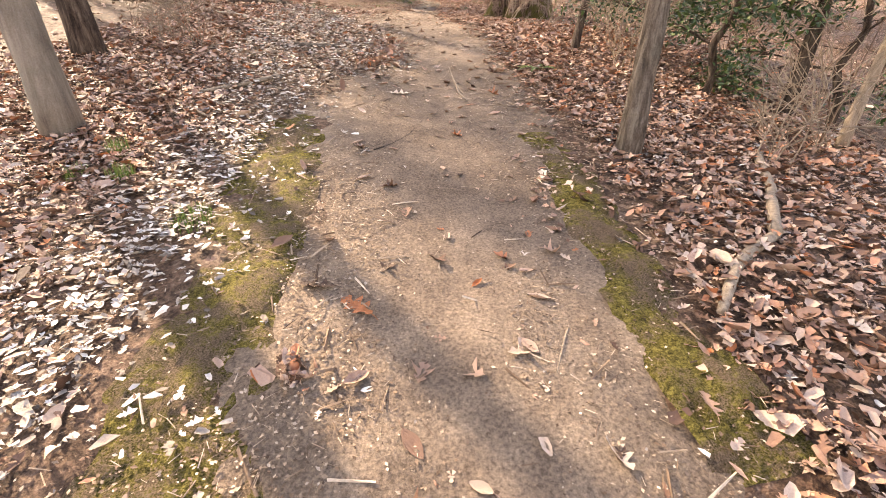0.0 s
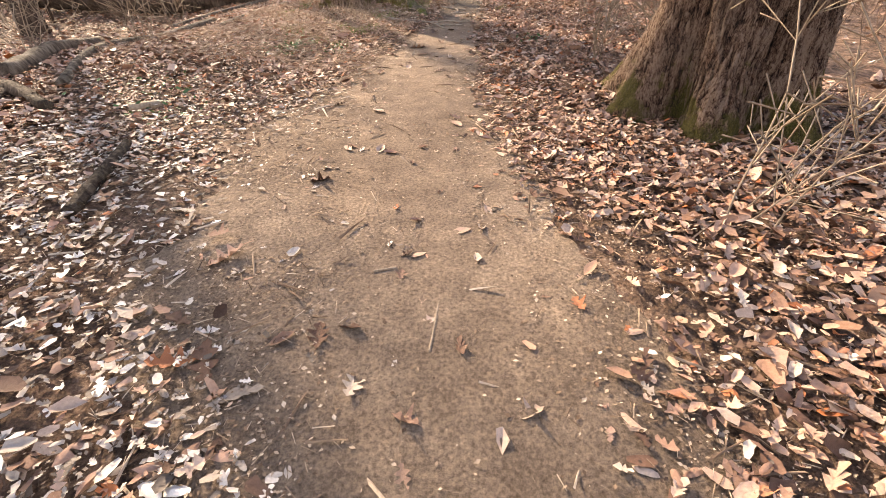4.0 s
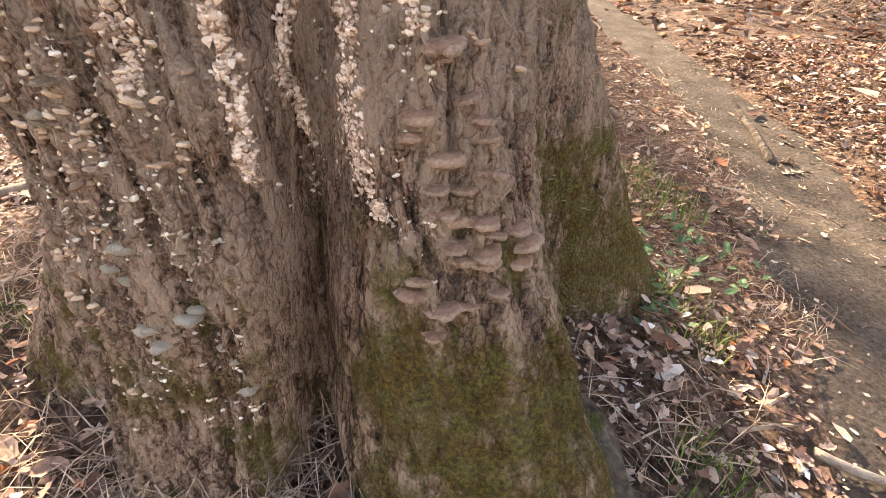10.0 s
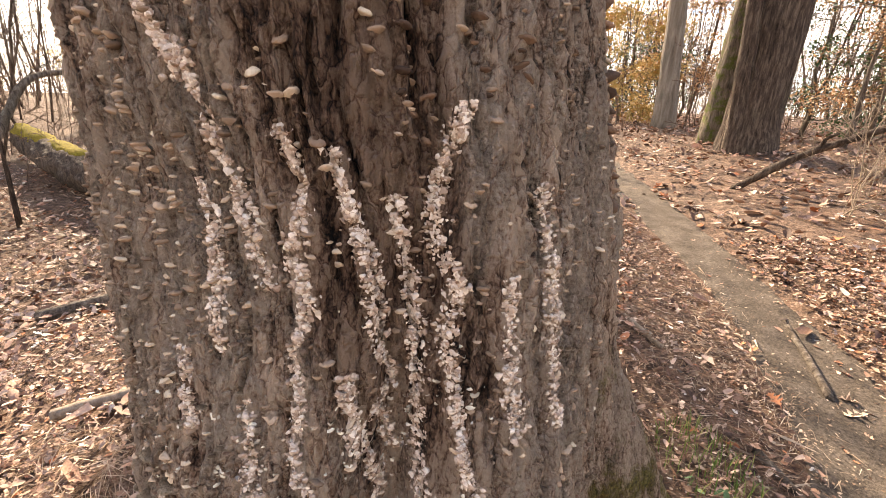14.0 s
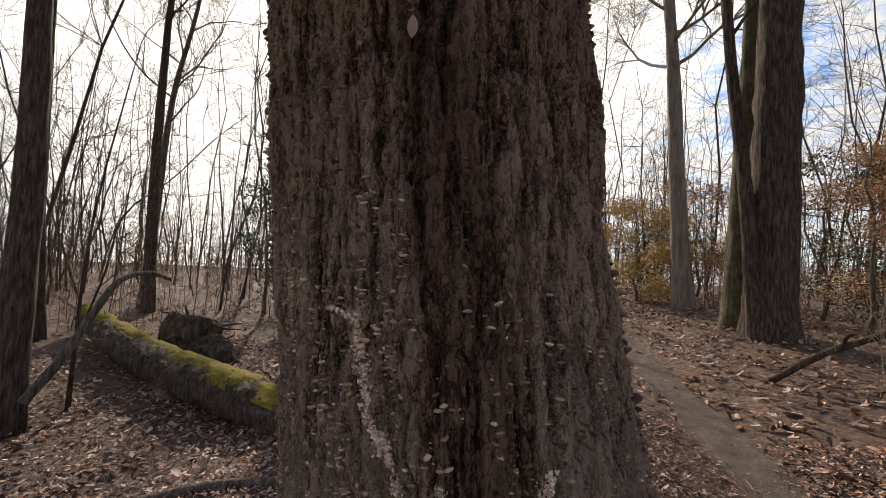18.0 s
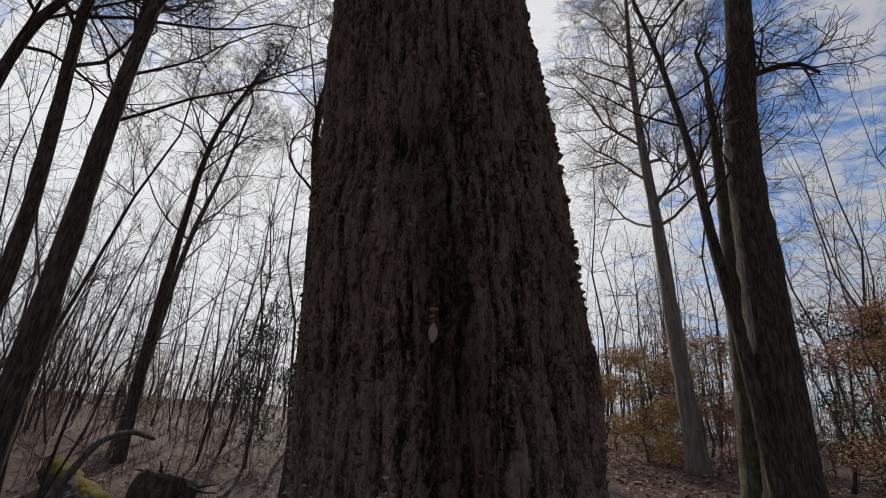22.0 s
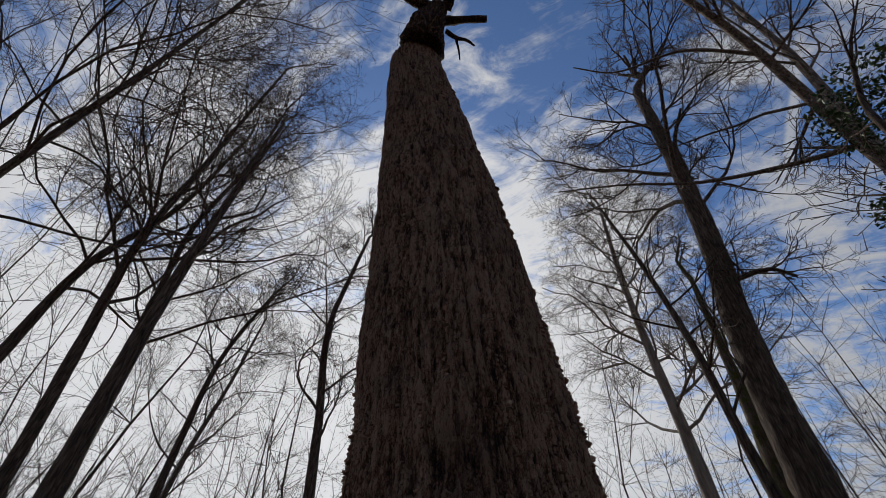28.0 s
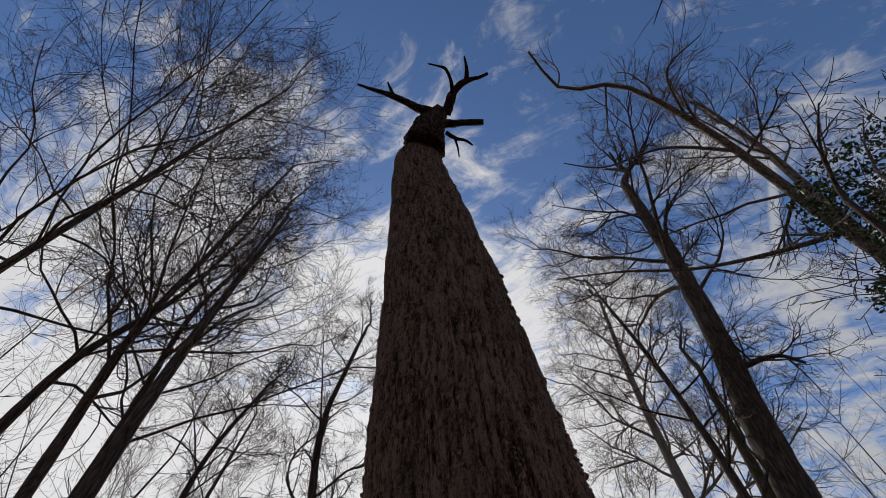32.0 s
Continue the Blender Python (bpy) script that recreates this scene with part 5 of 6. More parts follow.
LOG = fallen("mossy_log", [(-3.0, 15.8, 2.0), (-5.5, 16.5, 1.92), (-8.0, 17.05, 1.93), (-10.6, 17.55, 2.1), (-13, 18.1, 2.3)], .28, .25, BARK_DARK,
             "great fallen log with bright moss on top", "log", 90, 44, .2, 1, ground=False)


def build_log_moss():
    p = curve_points([(-3.2, 15.86, 2.0), (-5.5, 16.5, 1.925), (-8.0, 17.05, 1.94), (-10.6, 17.55, 2.11), (-12.8, 18.06, 2.29)], 120)
    d = np.gradient(p, axis=0)
    d /= np.linalg.norm(d, axis=1, keepdims=True)
    side = np.cross(d, [0, 0, 1])
    a = np.linspace(-62, 62, 25)
    r = np.linspace(.285, .255, 120)
    ga = np.radians(a)[None] + 0 * r[:, None]
    v = p[:, None] + (r[:, None, None]) * (np.sin(ga)[..., None] * side[:, None] + np.cos(ga)[..., None] * np.array([0, 0, 1]))
    flat = v.reshape(-1, 3)
    k = grid_noise(flat, 2.6, 41) + .6 * grid_noise(flat, 7, 42) + .25 * grid_noise(flat, 30, 43)
    cover = (.25 + .8 * k).reshape(120, 25) - .9 * (abs(a)[None] / 62) ** 2
    lift = np.clip(cover, -.3, .5) * .07 - .004 + .008 * grid_noise(flat, 40, 44).reshape(120, 25)
    v = p[:, None] + ((r[:, None] + lift)[..., None]) * (np.sin(ga)[..., None] * side[:, None] + np.cos(ga)[..., None] * np.array([0, 0, 1]))
    i = (np.arange(119)[:, None] * 25 + np.arange(24)).ravel()
    me = mesh_of("moss", v.reshape(-1, 3), np.stack([i, i + 1, i + 26, i + 25], 1))
    part("moss", me, MOSS, LOG, "thick yellow-green moss along the top")


build_log_moss()
fallen("leaning_branch", [(-.2, 19.32, 2.36), (.3, 19.22, 2.78), (.94, 19.04, 3.16), (1.8, 18.8, 3.75)], .045, .03, BARK_DARK, "dark fallen branch propped up beside the path", "branch", seed=5, ground=False,
       forks=[[(.5, 19.18, 2.9), (.52, 19.13, 3.02), (.6, 19.1, 3.07)]])
fallen("dead_branch", [(-7.05, 14.9, 2.05), (-7.06, 15.23, 2.5), (-7.15, 15.52, 2.95), (-7.24, 15.8, 3.31), (-7.29, 16.14, 3.4), (-7.33, 16.47, 3.32)], .055, .025, BARK_GREY, "crooked grey dead branch propped over the log", "branch", 30, 9, .16, 6, ground=False)
SHORT = [("fallen_branch", [(-3.9, 9.5), (-3.3, 9.38), (-2.75, 9.05)], .065, .04, BARK_DARK, "dark forked limb lying on the slope"),
         ("fallen_branch", [(-3.3, 9.4), (-3.2, 9.0), (-3.35, 8.7)], .04, .03, BARK_DARK, "short dark side limb on the slope"),
         ("fallen_branch", [(-3.6, 8.15), (-3.0, 7.7), (-2.55, 7.16)], .03, .022, STICK, "bent pale branch in the litter"),
         ("fallen_branch", [(2.28, 3.2), (1.92, 2.5), (1.68, 2.07)], .028, .032, STICK, "pale barkless branch in leaf litter"),
         ("fallen_branch", [(1.68, 2.07), (1.36, 1.84), (1.12, 1.52)], .03, .022, STICK, "pale bent branch lying at the edge of the path"),
         ("stick", [(-2.99, 4.18), (-2.44, 4.1), (-1.83, 3.64)], .014, .008, STICK, "thin pale stick on the leaves"),
         ("fallen_branch", [(-2.38, 4.03), (-1.86, 4.38), (-1.58, 4.64)], .014, .024, STICK, "grey stick on the leaves"),
         ("stick", [(-1.75, 5.9), (-1.28, 5.76)], .03, .028, BARK_GREY, "short grey piece of branch"),
         ("twig", [(-.48, 3.06), (-.32, 3.25), (-.16, 3.66)], .006, .004, BARK_DARK, "dark twig lying on the dirt"),
         ("twig", [(.07, 5.06), (.2, 4.3)], .005, .005, STICK, "pale twig lying on the dirt"),
         ("twig", [(.39, 1.27), (.48, 1.48)], .005, .004, STICK, "pale twig lying on the dirt"),
         ("stick", [(-1.66, 5.8), (-1.21, 5.82)], .036, .03, BARK_GREY, "short grey log piece in leaves"),
         ("fallen_branch", [(-3.8, 8.74), (-2.68, 7.31), (-2.27, 6.96)], .03, .02, STICK, "long pale branch in the leaf litter"),
         ("stick", [(-1.8, 5.04), (-1.79, 5.22)], .02, .018, BARK_GREY, "short stick among leaves"),
         ("stick", [(-2.12, 5.46), (-1.85, 5.54)], .022, .02, STICK, "short broken stick among leaves"),
         ("twig", [(.08, 5.24), (.11, 4.85), (.14, 4.63), (.17, 4.35), (.23, 4.13)], .005, .009, STICK, "long thin pale twig along the path"),
         ("twig", [(-.18, 4.59), (-.15, 4.39)], .008, .007, STICK, "short pale stick on the dirt"),
         ("fallen_branch", [(-3.6, 9.73), (-3.9, 10.6), (-4.03, 11.33)], .075, .06, BARK_GREY, "thick grey fallen limb in the litter"),
         ("fallen_branch", [(-2.94, 9.43), (-3.48, 10.55), (-3.59, 11.69), (-3.9, 13.6)], .035, .05, BARK_GREY, "long crooked fallen branch"),
         ("fallen_branch", [(-1.88, 8.02), (-2.06, 8.74)], .034, .03, BARK_DARK, "dark piece of fallen branch at the path edge"),
         ("stick", [(-2.34, 9.21), (-2.18, 9.35)], .035, .03, STICK, "short pale chunk of wood"),
         ("twig", [(-.47, 7.78), (-.38, 7.81)], .007, .006, STICK, "short twig on the path"),
         ("twig", [(-.2, 7.62), (-.22, 7.4)], .006, .005, STICK, "thin curved twig on the path"),
         ("stick", [(-1.2, 11.26), (-1.18, 11.38)], .013, .012, STICK, "short pale stick on the dirt"),
         ("stick", [(-.69, 11.12), (-.67, 11.32)], .007, .006, STICK, "thin stick on the path"),
         ("fallen_branch", [(-3.12, 12.23), (-3.32, 12.69), (-3.32, 13.3)], .045, .03, BARK_GREY, "grey fallen branch on the slope"),
         ("fallen_branch", [(-3.42, 13.87), (-3.01, 14.3)], .03, .025, STICK, "pale fallen branch behind the tree"),
         ("stick", [(-1.26, 13.27), (-1.13, 13.41)], .016, .018, BARK_GREY, "short grey stick by the buttress"),
         ("fallen_branch", [(-.28, 16.1), (-.23, 15.45)], .016, .02, BARK_GREY, "grey branch lying along the path"),
         ("stick", [(-.66, 14.83), (-.5, 14.65)], .016, .013, BARK_GREY, "grey stick beside the path"),
         ("stick", [(-1.19, 15.35), (-1.0, 15.21)], .016, .014, STICK, "pale stick behind the buttress"),
         ("stick", [(-1.57, 13.07), (-1.44, 13.06)], .012, .01, BARK_GREY, "short grey stick in straw"),
         ("fallen_branch", [(-2.0, 12.95), (-1.83, 12.95)], .016, .014, BARK_GREY, "grey stick in straw"),
         ("fallen_branch", [(-5.2, 14.6), (-4.4, 15.2), (-3.7, 15.3)], .05, .04, BARK_GREY, "grey mossy branch lying on the slope")]
for k, (nm, xy, a, b, mat, lab) in enumerate(SHORT):
    fallen(nm, [(x, y, 0) for x, y in xy], a, b, mat, lab, "stick" if nm != "fallen_branch" else "branch", 16, 7, .14, 100 + k)


def build_stump():
    """The torn root plate of a fallen tree, mossy on top."""
    r = np.random.default_rng(4)
    root = thing("root_plate", None, None, "upturned mossy root plate of a fallen tree", "root plate")
    base = on_ground(-9.4, 18.3)
    root.location = base
    inv = Matrix.Translation(-base)
    u, v = np.meshgrid(np.linspace(0, 2 * np.pi, 40, endpoint=False), np.linspace(0, 1, 18), indexing="ij")
    rad = (1 - v ** 2.2) ** .5
    p = np.stack([.95 * rad * np.cos(u), .5 * rad * np.sin(u), -.15 + .92 * v], -1).reshape(-1, 3)
    k = grid_noise(p, 2.4, 51) * .34 + grid_noise(p, 6, 52) * .16 + grid_noise(p, 15, 53) * .07
    p = p * (1 + k)[:, None] + np.array(base)
    i = np.arange(40)[:, None] * 18
    j = np.arange(17)
    nx = (np.arange(40)[:, None] + 1) % 40 * 18
    f = np.stack([i + j, nx + j, nx + j + 1, i + j + 1], -1).reshape(-1, 4)
    part("earth", mesh_of("earth", p, f), EARTH, root, "dark earth and moss").matrix_parent_inverse = inv
    for q in range(14):
        a = r.uniform(0, 6.28)
        s = np.array(base) + np.array([.45 * math.cos(a), .3 * math.sin(a), r.uniform(.15, .8)])
        e = s + np.array([math.cos(a) * .5, math.sin(a) * .5, r.uniform(-.4, .25)])
        e[2] = max(e[2], float(height(e[0], e[1])))
        m = (s + e) / 2 + r.normal(0, .07, 3)
        part("root", Soup().add(*tube(curve_points([s, m, e], 10), np.linspace(.035, .01, 10), 6, .15, q)).mesh("root"), BARK_DARK, root).matrix_parent_inverse = inv


build_stump()


# ---- green and straw ----
def blades(soup, r, x, y, n, spread_, h, width, bend=.5):
    a, d = r.uniform(0, 6.28, n), spread_ * np.sqrt(r.uniform(0, 1, n))
    px, py = x + d * np.cos(a), y + d * np.sin(a)
    pz = height(px, py) + .005
    hh, yaw = r.uniform(.45, 1, n) * h, r.uniform(0, 6.28, n)
    out = np.stack([np.cos(yaw), np.sin(yaw), 0 * yaw], 1)
    side = np.stack([-np.sin(yaw), np.cos(yaw), 0 * yaw], 1) * width
    b = r.uniform(.2, 1, n) * bend
    base = np.stack([px, py, pz], 1)
    mid = base + out * (hh * b * .35)[:, None] + np.array([0, 0, 1]) * (hh * .6)[:, None]
    tip = base + out * (hh * b)[:, None] + np.array([0, 0, 1]) * (hh * (1 - .35 * b))[:, None]
    v = np.stack([base - side, base + side, mid + side * .7, mid - side * .7, tip], 1).reshape(-1, 3)
    f = np.array([[0, 1, 2, 3], [3, 2, 4, 4]])[None] + (np.arange(n) * 5)[:, None, None]
    soup.add(v, f.reshape(-1, 4))


def build_grass():
    r = np.random.default_rng(15)
    soup = Soup()
    for x, y, n, s, h in [(-2.2, 3.05, 110, .07, .15), (-2.0, 2.72, 110, .08, .12), (-2.3, 2.75, 60, .07, .1), (-1.34, 2.22, 170, .12, .08), (-1.4, 12.1, 120, .12, .1), (-1.28, 12.29, 90, .1, .09),
                          (-1.63, 12.32, 80, .09, .09), (-1.24, 12.97, 240, .2, .1), (-2.07, 11.94, 90, .12, .08), (-1.76, 11.64, 60, .1, .07), (-2.27, 12.08, 70, .1, .08), (-1.49, 11.51, 60, .1, .07),
                          (-.78, 13.62, 110, .1, .1), (-.8, 14.05, 120, .14, .1), (-.85, 14.6, 160, .18, .11), (.35, 13.5, 60, .1, .09), (-2.45, 13.45, 70, .1, .1), (-2.6, 13.1, 60, .12, .09), (-1.9, 12.6, 60, .1, .08)]:
        blades(soup, r, x, y, n, s, h, .0022)
    thing("grass_tufts", soup.mesh("grass_tufts", False), GRASS, "small tufts of fresh green grass", "grass", kind="stuff")
    soup = Soup()
    for x, y, n, s, h in [(-1.45, 13.2, 900, .34, .2), (-1.75, 13.1, 800, .42, .15), (-2.0, 12.7, 1000, .55, .12), (-1.6, 12.3, 900, .5, .1), (-2.2, 12.0, 1100, .65, .11), (-2.7, 12.5, 900, .55, .12), (-1.2, 12.7, 300, .25, .09),
                          (-2.6, 13.3, 500, .4, .12), (-.75, 15.2, 500, .4, .07), (-.6, 14.3, 300, .25, .08), (-7.7, 16.9, 500, .25, .5), (-5.0, 15.4, 600, .7, .14), (-3.6, 13.0, 500, .6, .12),
                          (-6.6, 15.6, 500, .8, .14), (-.9, 16.2, 300, .4, .06), (-2.2, 10.4, 300, .5, .06)]:
        blades(soup, r, x, y, n, s, h * .8, .0016, 2.6)
    n = 14000
    y = r.uniform(14.0, 18, n)
    x = path_x(y) - .35 - r.uniform(0, 1, n) * np.clip(y - 13.2, .3, 1.6)
    red = Soup()
    needle = (np.array([[-.5, -.008, 0], [0, -.01, .05], [.5, 0, .02], [0, .01, .07]]), np.array([[0, 1, 3], [1, 2, 3]]))
    scatter(red, needle, np.stack([x, y, height(x, y) + r.uniform(.015, .05, n)], 1), r.uniform(.03, .12, n), r.normal(.4, .9, n), r.normal(0, .2, n), r.normal(0, .3, n))
    thing("fallen_straw", red.mesh("fallen_straw", False), RED_STRAW, "reddish fallen straw and pine needles beside the path", "straw", kind="stuff")
    m = 19000
    y = r.uniform(10.4, 13.9, m)
    x = path_x(y) - .45 - 2.6 * r.uniform(0, 1, m) ** .9
    p = np.stack([x, y, 0 * x], 1)
    i = (grid_noise(p, 2.1, 91) + .5 * grid_noise(p, 6, 92) > -.25) & (np.hypot(x - TREE[0], y - TREE[1]) > .62)
    x, y, m = x[i], y[i], int(i.sum())
    scatter(soup, needle, np.stack([x, y, height(x, y) + r.uniform(.02, .075, m)], 1), r.uniform(.04, .16, m), r.uniform(0, 6.28, m), r.normal(0, .3, m), r.normal(0, .3, m))
    thing("dry_grass", soup.mesh("dry_grass", False), STRAW, "bent dry straw-coloured grass stems", "grass", kind="stuff")
    soup = Soup()
    oval = leaf_shape("oval", .4, r)
    for x, y, n, s, up in [(-1.95, 11.08, 60, .2, .05), (-1.87, 11.3, 40, .15, .05), (-1.5, 11.19, 30, .15, .04), (-1.94, 11.5, 40, .2, .04), (-.95, 14.1, 70, .16, .07), (-.75, 14.35, 40, .15, .06), (-2.1, 9.3, 60, .3, .05),
                           (-2.4, 9.7, 60, .35, .05), (1.1, 14.2, 60, .3, .08), (.9, 16.4, 90, .35, .12), (.55, 11.6, 40, .2, .05), (-2.4, 13.75, 20, .1, .05)]:
        px, py = x + r.normal(0, s * .5, n), y + r.normal(0, s * .5, n)
        scatter(soup, oval, np.stack([px, py, height(px, py) + .03 + r.uniform(0, up, n)], 1), r.uniform(.025, .05, n), r.uniform(0, 6.28, n), r.normal(0, .4, n), r.normal(0, .4, n))
    thing("ground_ivy", soup.mesh("ground_ivy", False), IVY, "low dark green ivy leaves in the litter", "ivy", kind="stuff")


build_grass()


def build_moss(name, line, wide, seed, label):
    """A low cushion of moss along the edge of the path."""
    p = curve_points([(x, y, 0) for x, y in line], 80)
    d = np.gradient(p, axis=0)
    d /= np.linalg.norm(d, axis=1, keepdims=True)
    side = np.stack([d[:, 1], -d[:, 0], 0 * d[:, 0]], 1)
    us = np.linspace(-1, 1, 30)
    v = (p[:, None] + us[None, :, None] * side[:, None] * wide).reshape(-1, 3)
    end = (1 - np.linspace(-1, 1, 80) ** 6)[:, None] * (1 - us ** 2)[None]
    k = grid_noise(v, 3.3, seed) + .6 * grid_noise(v, 9, seed + 1) + .4 * grid_noise(v, 26, seed + 2)
    lift = np.clip(end.ravel() * 1.1 + 1.0 * k - .68, -.8, .8)
    v[:, 2] = height(v[:, 0], v[:, 1]) + .017 + lift * .03 + .005 * grid_noise(v, 60, seed + 3)
    i = (np.arange(79)[:, None] * 30 + np.arange(29)).ravel()
    thing(name, mesh_of(name, v, np.stack([i, i + 1, i + 31, i + 30], 1)), EDGE_MOSS, label, "moss", kind="stuff")


def m_edge_moss(k):
    co = coords(k)
    a, b, c = k.noise(co, 5, 5, .7), k.noise(co, 45, 5, .7), k.noise(co, 160, 4, .7)
    green = k.ramp(k.math("ADD", k.math("MULTIPLY", b, .5), k.math("MULTIPLY", c, .5)), [(.38, (.03, .026, .008)), (.5, (.14, .112, .03)), (.62, (.34, .275, .075))])
    brown = k.ramp(c, [(.35, (.07, .045, .03)), (.65, (.25, .175, .12))])
    return k.mix(k.span(k.math("ADD", a, k.math("MULTIPLY", c, .5)), .68, .84), green, brown), k.math("ADD", b, c), .025


EDGE_MOSS = material("path_edge_moss", m_edge_moss, .95, .1)
build_moss("moss_bank", [(-.66, .4), (-.84, 1.0), (-.95, 1.6), (-1.0, 2.2), (-1.08, 2.9), (-1.1, 3.8)], .3, 141, "yellow-green moss along the path edge")
build_moss("moss_bank", [(.97, .9), (.9, 1.3), (.83, 1.9), (.8, 2.5), (.72, 3.4)], .18, 151, "olive moss along the path edge")


def leafy(soup, r, centre, size, n, leaf, shape):
    q = r.normal(0, 1, (n, 3))
    q = q / np.linalg.norm(q, axis=1, keepdims=True) * (r.uniform(0, 1, n) ** .45)[:, None] * np.array(size) + np.array(centre)
    keep = grid_noise(q, 1.9, 71) + .5 * grid_noise(q, 4.5, 72) > -.12
    q = q[keep]
    scatter(soup, shape, q, r.uniform(.6, 1.2, len(q)) * leaf, r.uniform(0, 6.28, len(q)), r.normal(0, .6, len(q)), r.normal(0, .6, len(q)))


def build_shrub(name, x, y, low, high, wide, n, leaf, mat, label, seed, bark=None, clumps=7, z0=None):
    """A leafy young tree: a thin stem, side branches, and clumps of leaves."""
    r = np.random.default_rng(seed)
    base = on_ground(x, y)
    root = thing(name, None, None, label, "shrub" if high < 4.5 else "tree")
    root.location = base
    inv = Matrix.Translation(-base)
    soup = Soup()
    z = base.z
    stem = np.array([(x + r.normal(0, .05), y + r.normal(0, .05), z - .1 + (high + .1) * t) for t in np.linspace(0, 1, 9)])
    soup.add(*tube(stem, np.linspace(.03 + .006 * high, .008, 9), 7, .1, seed))
    diamond = (np.array([[-.5, 0, 0], [0, -.24, .06], [.5, 0, 0], [0, .24, .06]]), np.array([[0, 1, 2, 3]]))
    leaves = Soup()
    for q in range(clumps):
        f = low / high + (1 - low / high) * (q + .5) / clumps
        a = q * 2.4 + r.uniform(-.4, .4)
        reach = wide * (1.1 - .6 * abs(f - .55)) * r.uniform(.55, 1)
        s = stem[min(int(f * 8), 7)]
        e = s + np.array([math.cos(a) * reach, math.sin(a) * reach, r.uniform(-.1, .5) * wide])
        branch(soup, r, s, (e - s) / np.linalg.norm(e - s), np.linalg.norm(e - s), .014, 1, 4, .02, (5, 2))
        leafy(leaves, r, s + (e - s) * .7, (wide * .55, wide * .55, wide * .3), n // clumps, leaf, diamond)
    part("stem", soup.mesh("stem"), bark or BARK_GREY, root).matrix_parent_inverse = inv
    part("foliage", leaves.mesh("foliage", False), mat, root, label).matrix_parent_inverse = inv


build_shrub("beech_sapling", 1.95, 23.2, .9, 3.6, 1.1, 10000, .06, RUST, "young tree holding rusty orange dead leaves", 31)
build_shrub("beech_sapling", 2.6, 24.2, .8, 4.0, 1.3, 9000, .085, RUST, "young tree holding rusty orange dead leaves", 32)
build_shrub("beech_sapling", -2.1, 27.2, .2, 2.9, 1.5, 14000, .1, YELLOW, "shrub with yellowing leaves beyond the path", 33)
build_shrub("beech_sapling", -.4, 30.5, .8, 3.8, 1.8, 8000, .12, RUST, "young tree with rusty leaves beyond the path", 34)
build_shrub("evergreen_shrub", 1.9, 25.6, .3, 3.8, 1.4, 8000, .09, GREEN, "dark evergreen bush behind the trunks", 35)
build_shrub("evergreen_shrub", 3.8, 26.5, .3, 4.2, 1.7, 8000, .1, GREEN, "dark evergreen bush in the wood", 36)
build_shrub("evergreen_shrub", -1.6, 30.5, .2, 2.4, 1.8, 6000, .1, GREEN, "low evergreen bush beyond the path", 37)
build_shrub("evergreen_sapling", -12.4, 22.5, .8, 4.8, 1.3, 4500, .1, GREEN, "young evergreen with thin green foliage", 38)
build_shrub("evergreen_sapling", -18.5, 22.5, 1.0, 3.4, 1.3, 1200, .1, YELLOW, "thin shrub with a few tan leaves", 39)
build_shrub("holly_tree", 3.5, 18.0, 4.4, 8.9, 1.6, 26000, .095, GREEN, "holly tree with glossy dark evergreen leaves", 40, BARK_DARK, 13)
build_shrub("evergreen_shrub", 2.7, 4.7, .35, 2.2, .95, 6000, .07, GREEN, "evergreen holly bush beside the path", 41, BARK_DARK, 9)
build_shrub("evergreen_shrub", 2.5, 6.0, .3, 2.3, 1.0, 5000, .07, GREEN, "evergreen holly bush beside the path", 42, BARK_DARK, 9)
build_shrub("evergreen_shrub", 3.7, 4.3, .4, 2.4, 1.1, 5000, .07, GREEN, "evergreen holly bush on the bank", 43, BARK_DARK, 7)


# ---- single leaves that lie on the path ----
def fine_leaf(kind, seed):
    """A single dry leaf with lobes, a raised midrib, curled edges and a stalk; one long."""
    r = np.random.default_rng(seed)
    if kind == "oak":
        x = np.linspace(-.5, .5, 19)
        w = (.2 * np.sin(np.pi * (x + .5)) ** .7) * (1 + .62 * np.sin((x + .5) * 2 * np.pi * 3.6 + .6)) + .012
    elif kind == "maple":
        x = np.linspace(-.5, .5, 19)
        w = .30 * np.clip(1.1 - abs(x + .05) * 1.9, .03, 1) * (1 + .55 * np.cos((x + .05) * 2 * np.pi * 3)) + .01
    else:
        x = np.linspace(-.5, .5, 15)
        w = .22 * np.sin(np.pi * (x + .5)) ** .8 * (1 + r.normal(0, .04, 15)) + .004
    n, us = len(x), np.array([-1, -.55, 0, .55, 1])
    curl, twist = r.uniform(.3, 1.4), r.normal(0, .4)
    v = np.array([(x[i], u * w[i], curl * (u * w[i]) ** 2 * 2.2 + .25 * twist * x[i] * u * w[i] + .35 * curl * x[i] ** 2 + r.normal(0, .006) - (.012 if u == 0 else 0)) for i in range(n) for u in us])
    f = [(i * 5 + k, i * 5 + k + 1, i * 5 + k + 6, i * 5 + k + 5) for i in range(n - 1) for k in range(4)]
    soup = Soup().add(v, f)
    soup.add(*tube(np.array([(-.5, 0, v[2, 2]), (-.62, .02, v[2, 2] - .01), (-.75, .05, v[2, 2] - .03)]), [.012, .01, .008], 4))
    return soup.mesh("fallen_leaf")


LEAF_MESHES = {k: [fine_leaf(k, s) for s in range(4)] for k in ("oak", "maple", "oval")}
for some in LEAF_MESHES.values():
    for me in some:
        me.materials.append(LEAF_ONE)
lrng = np.random.default_rng(91)


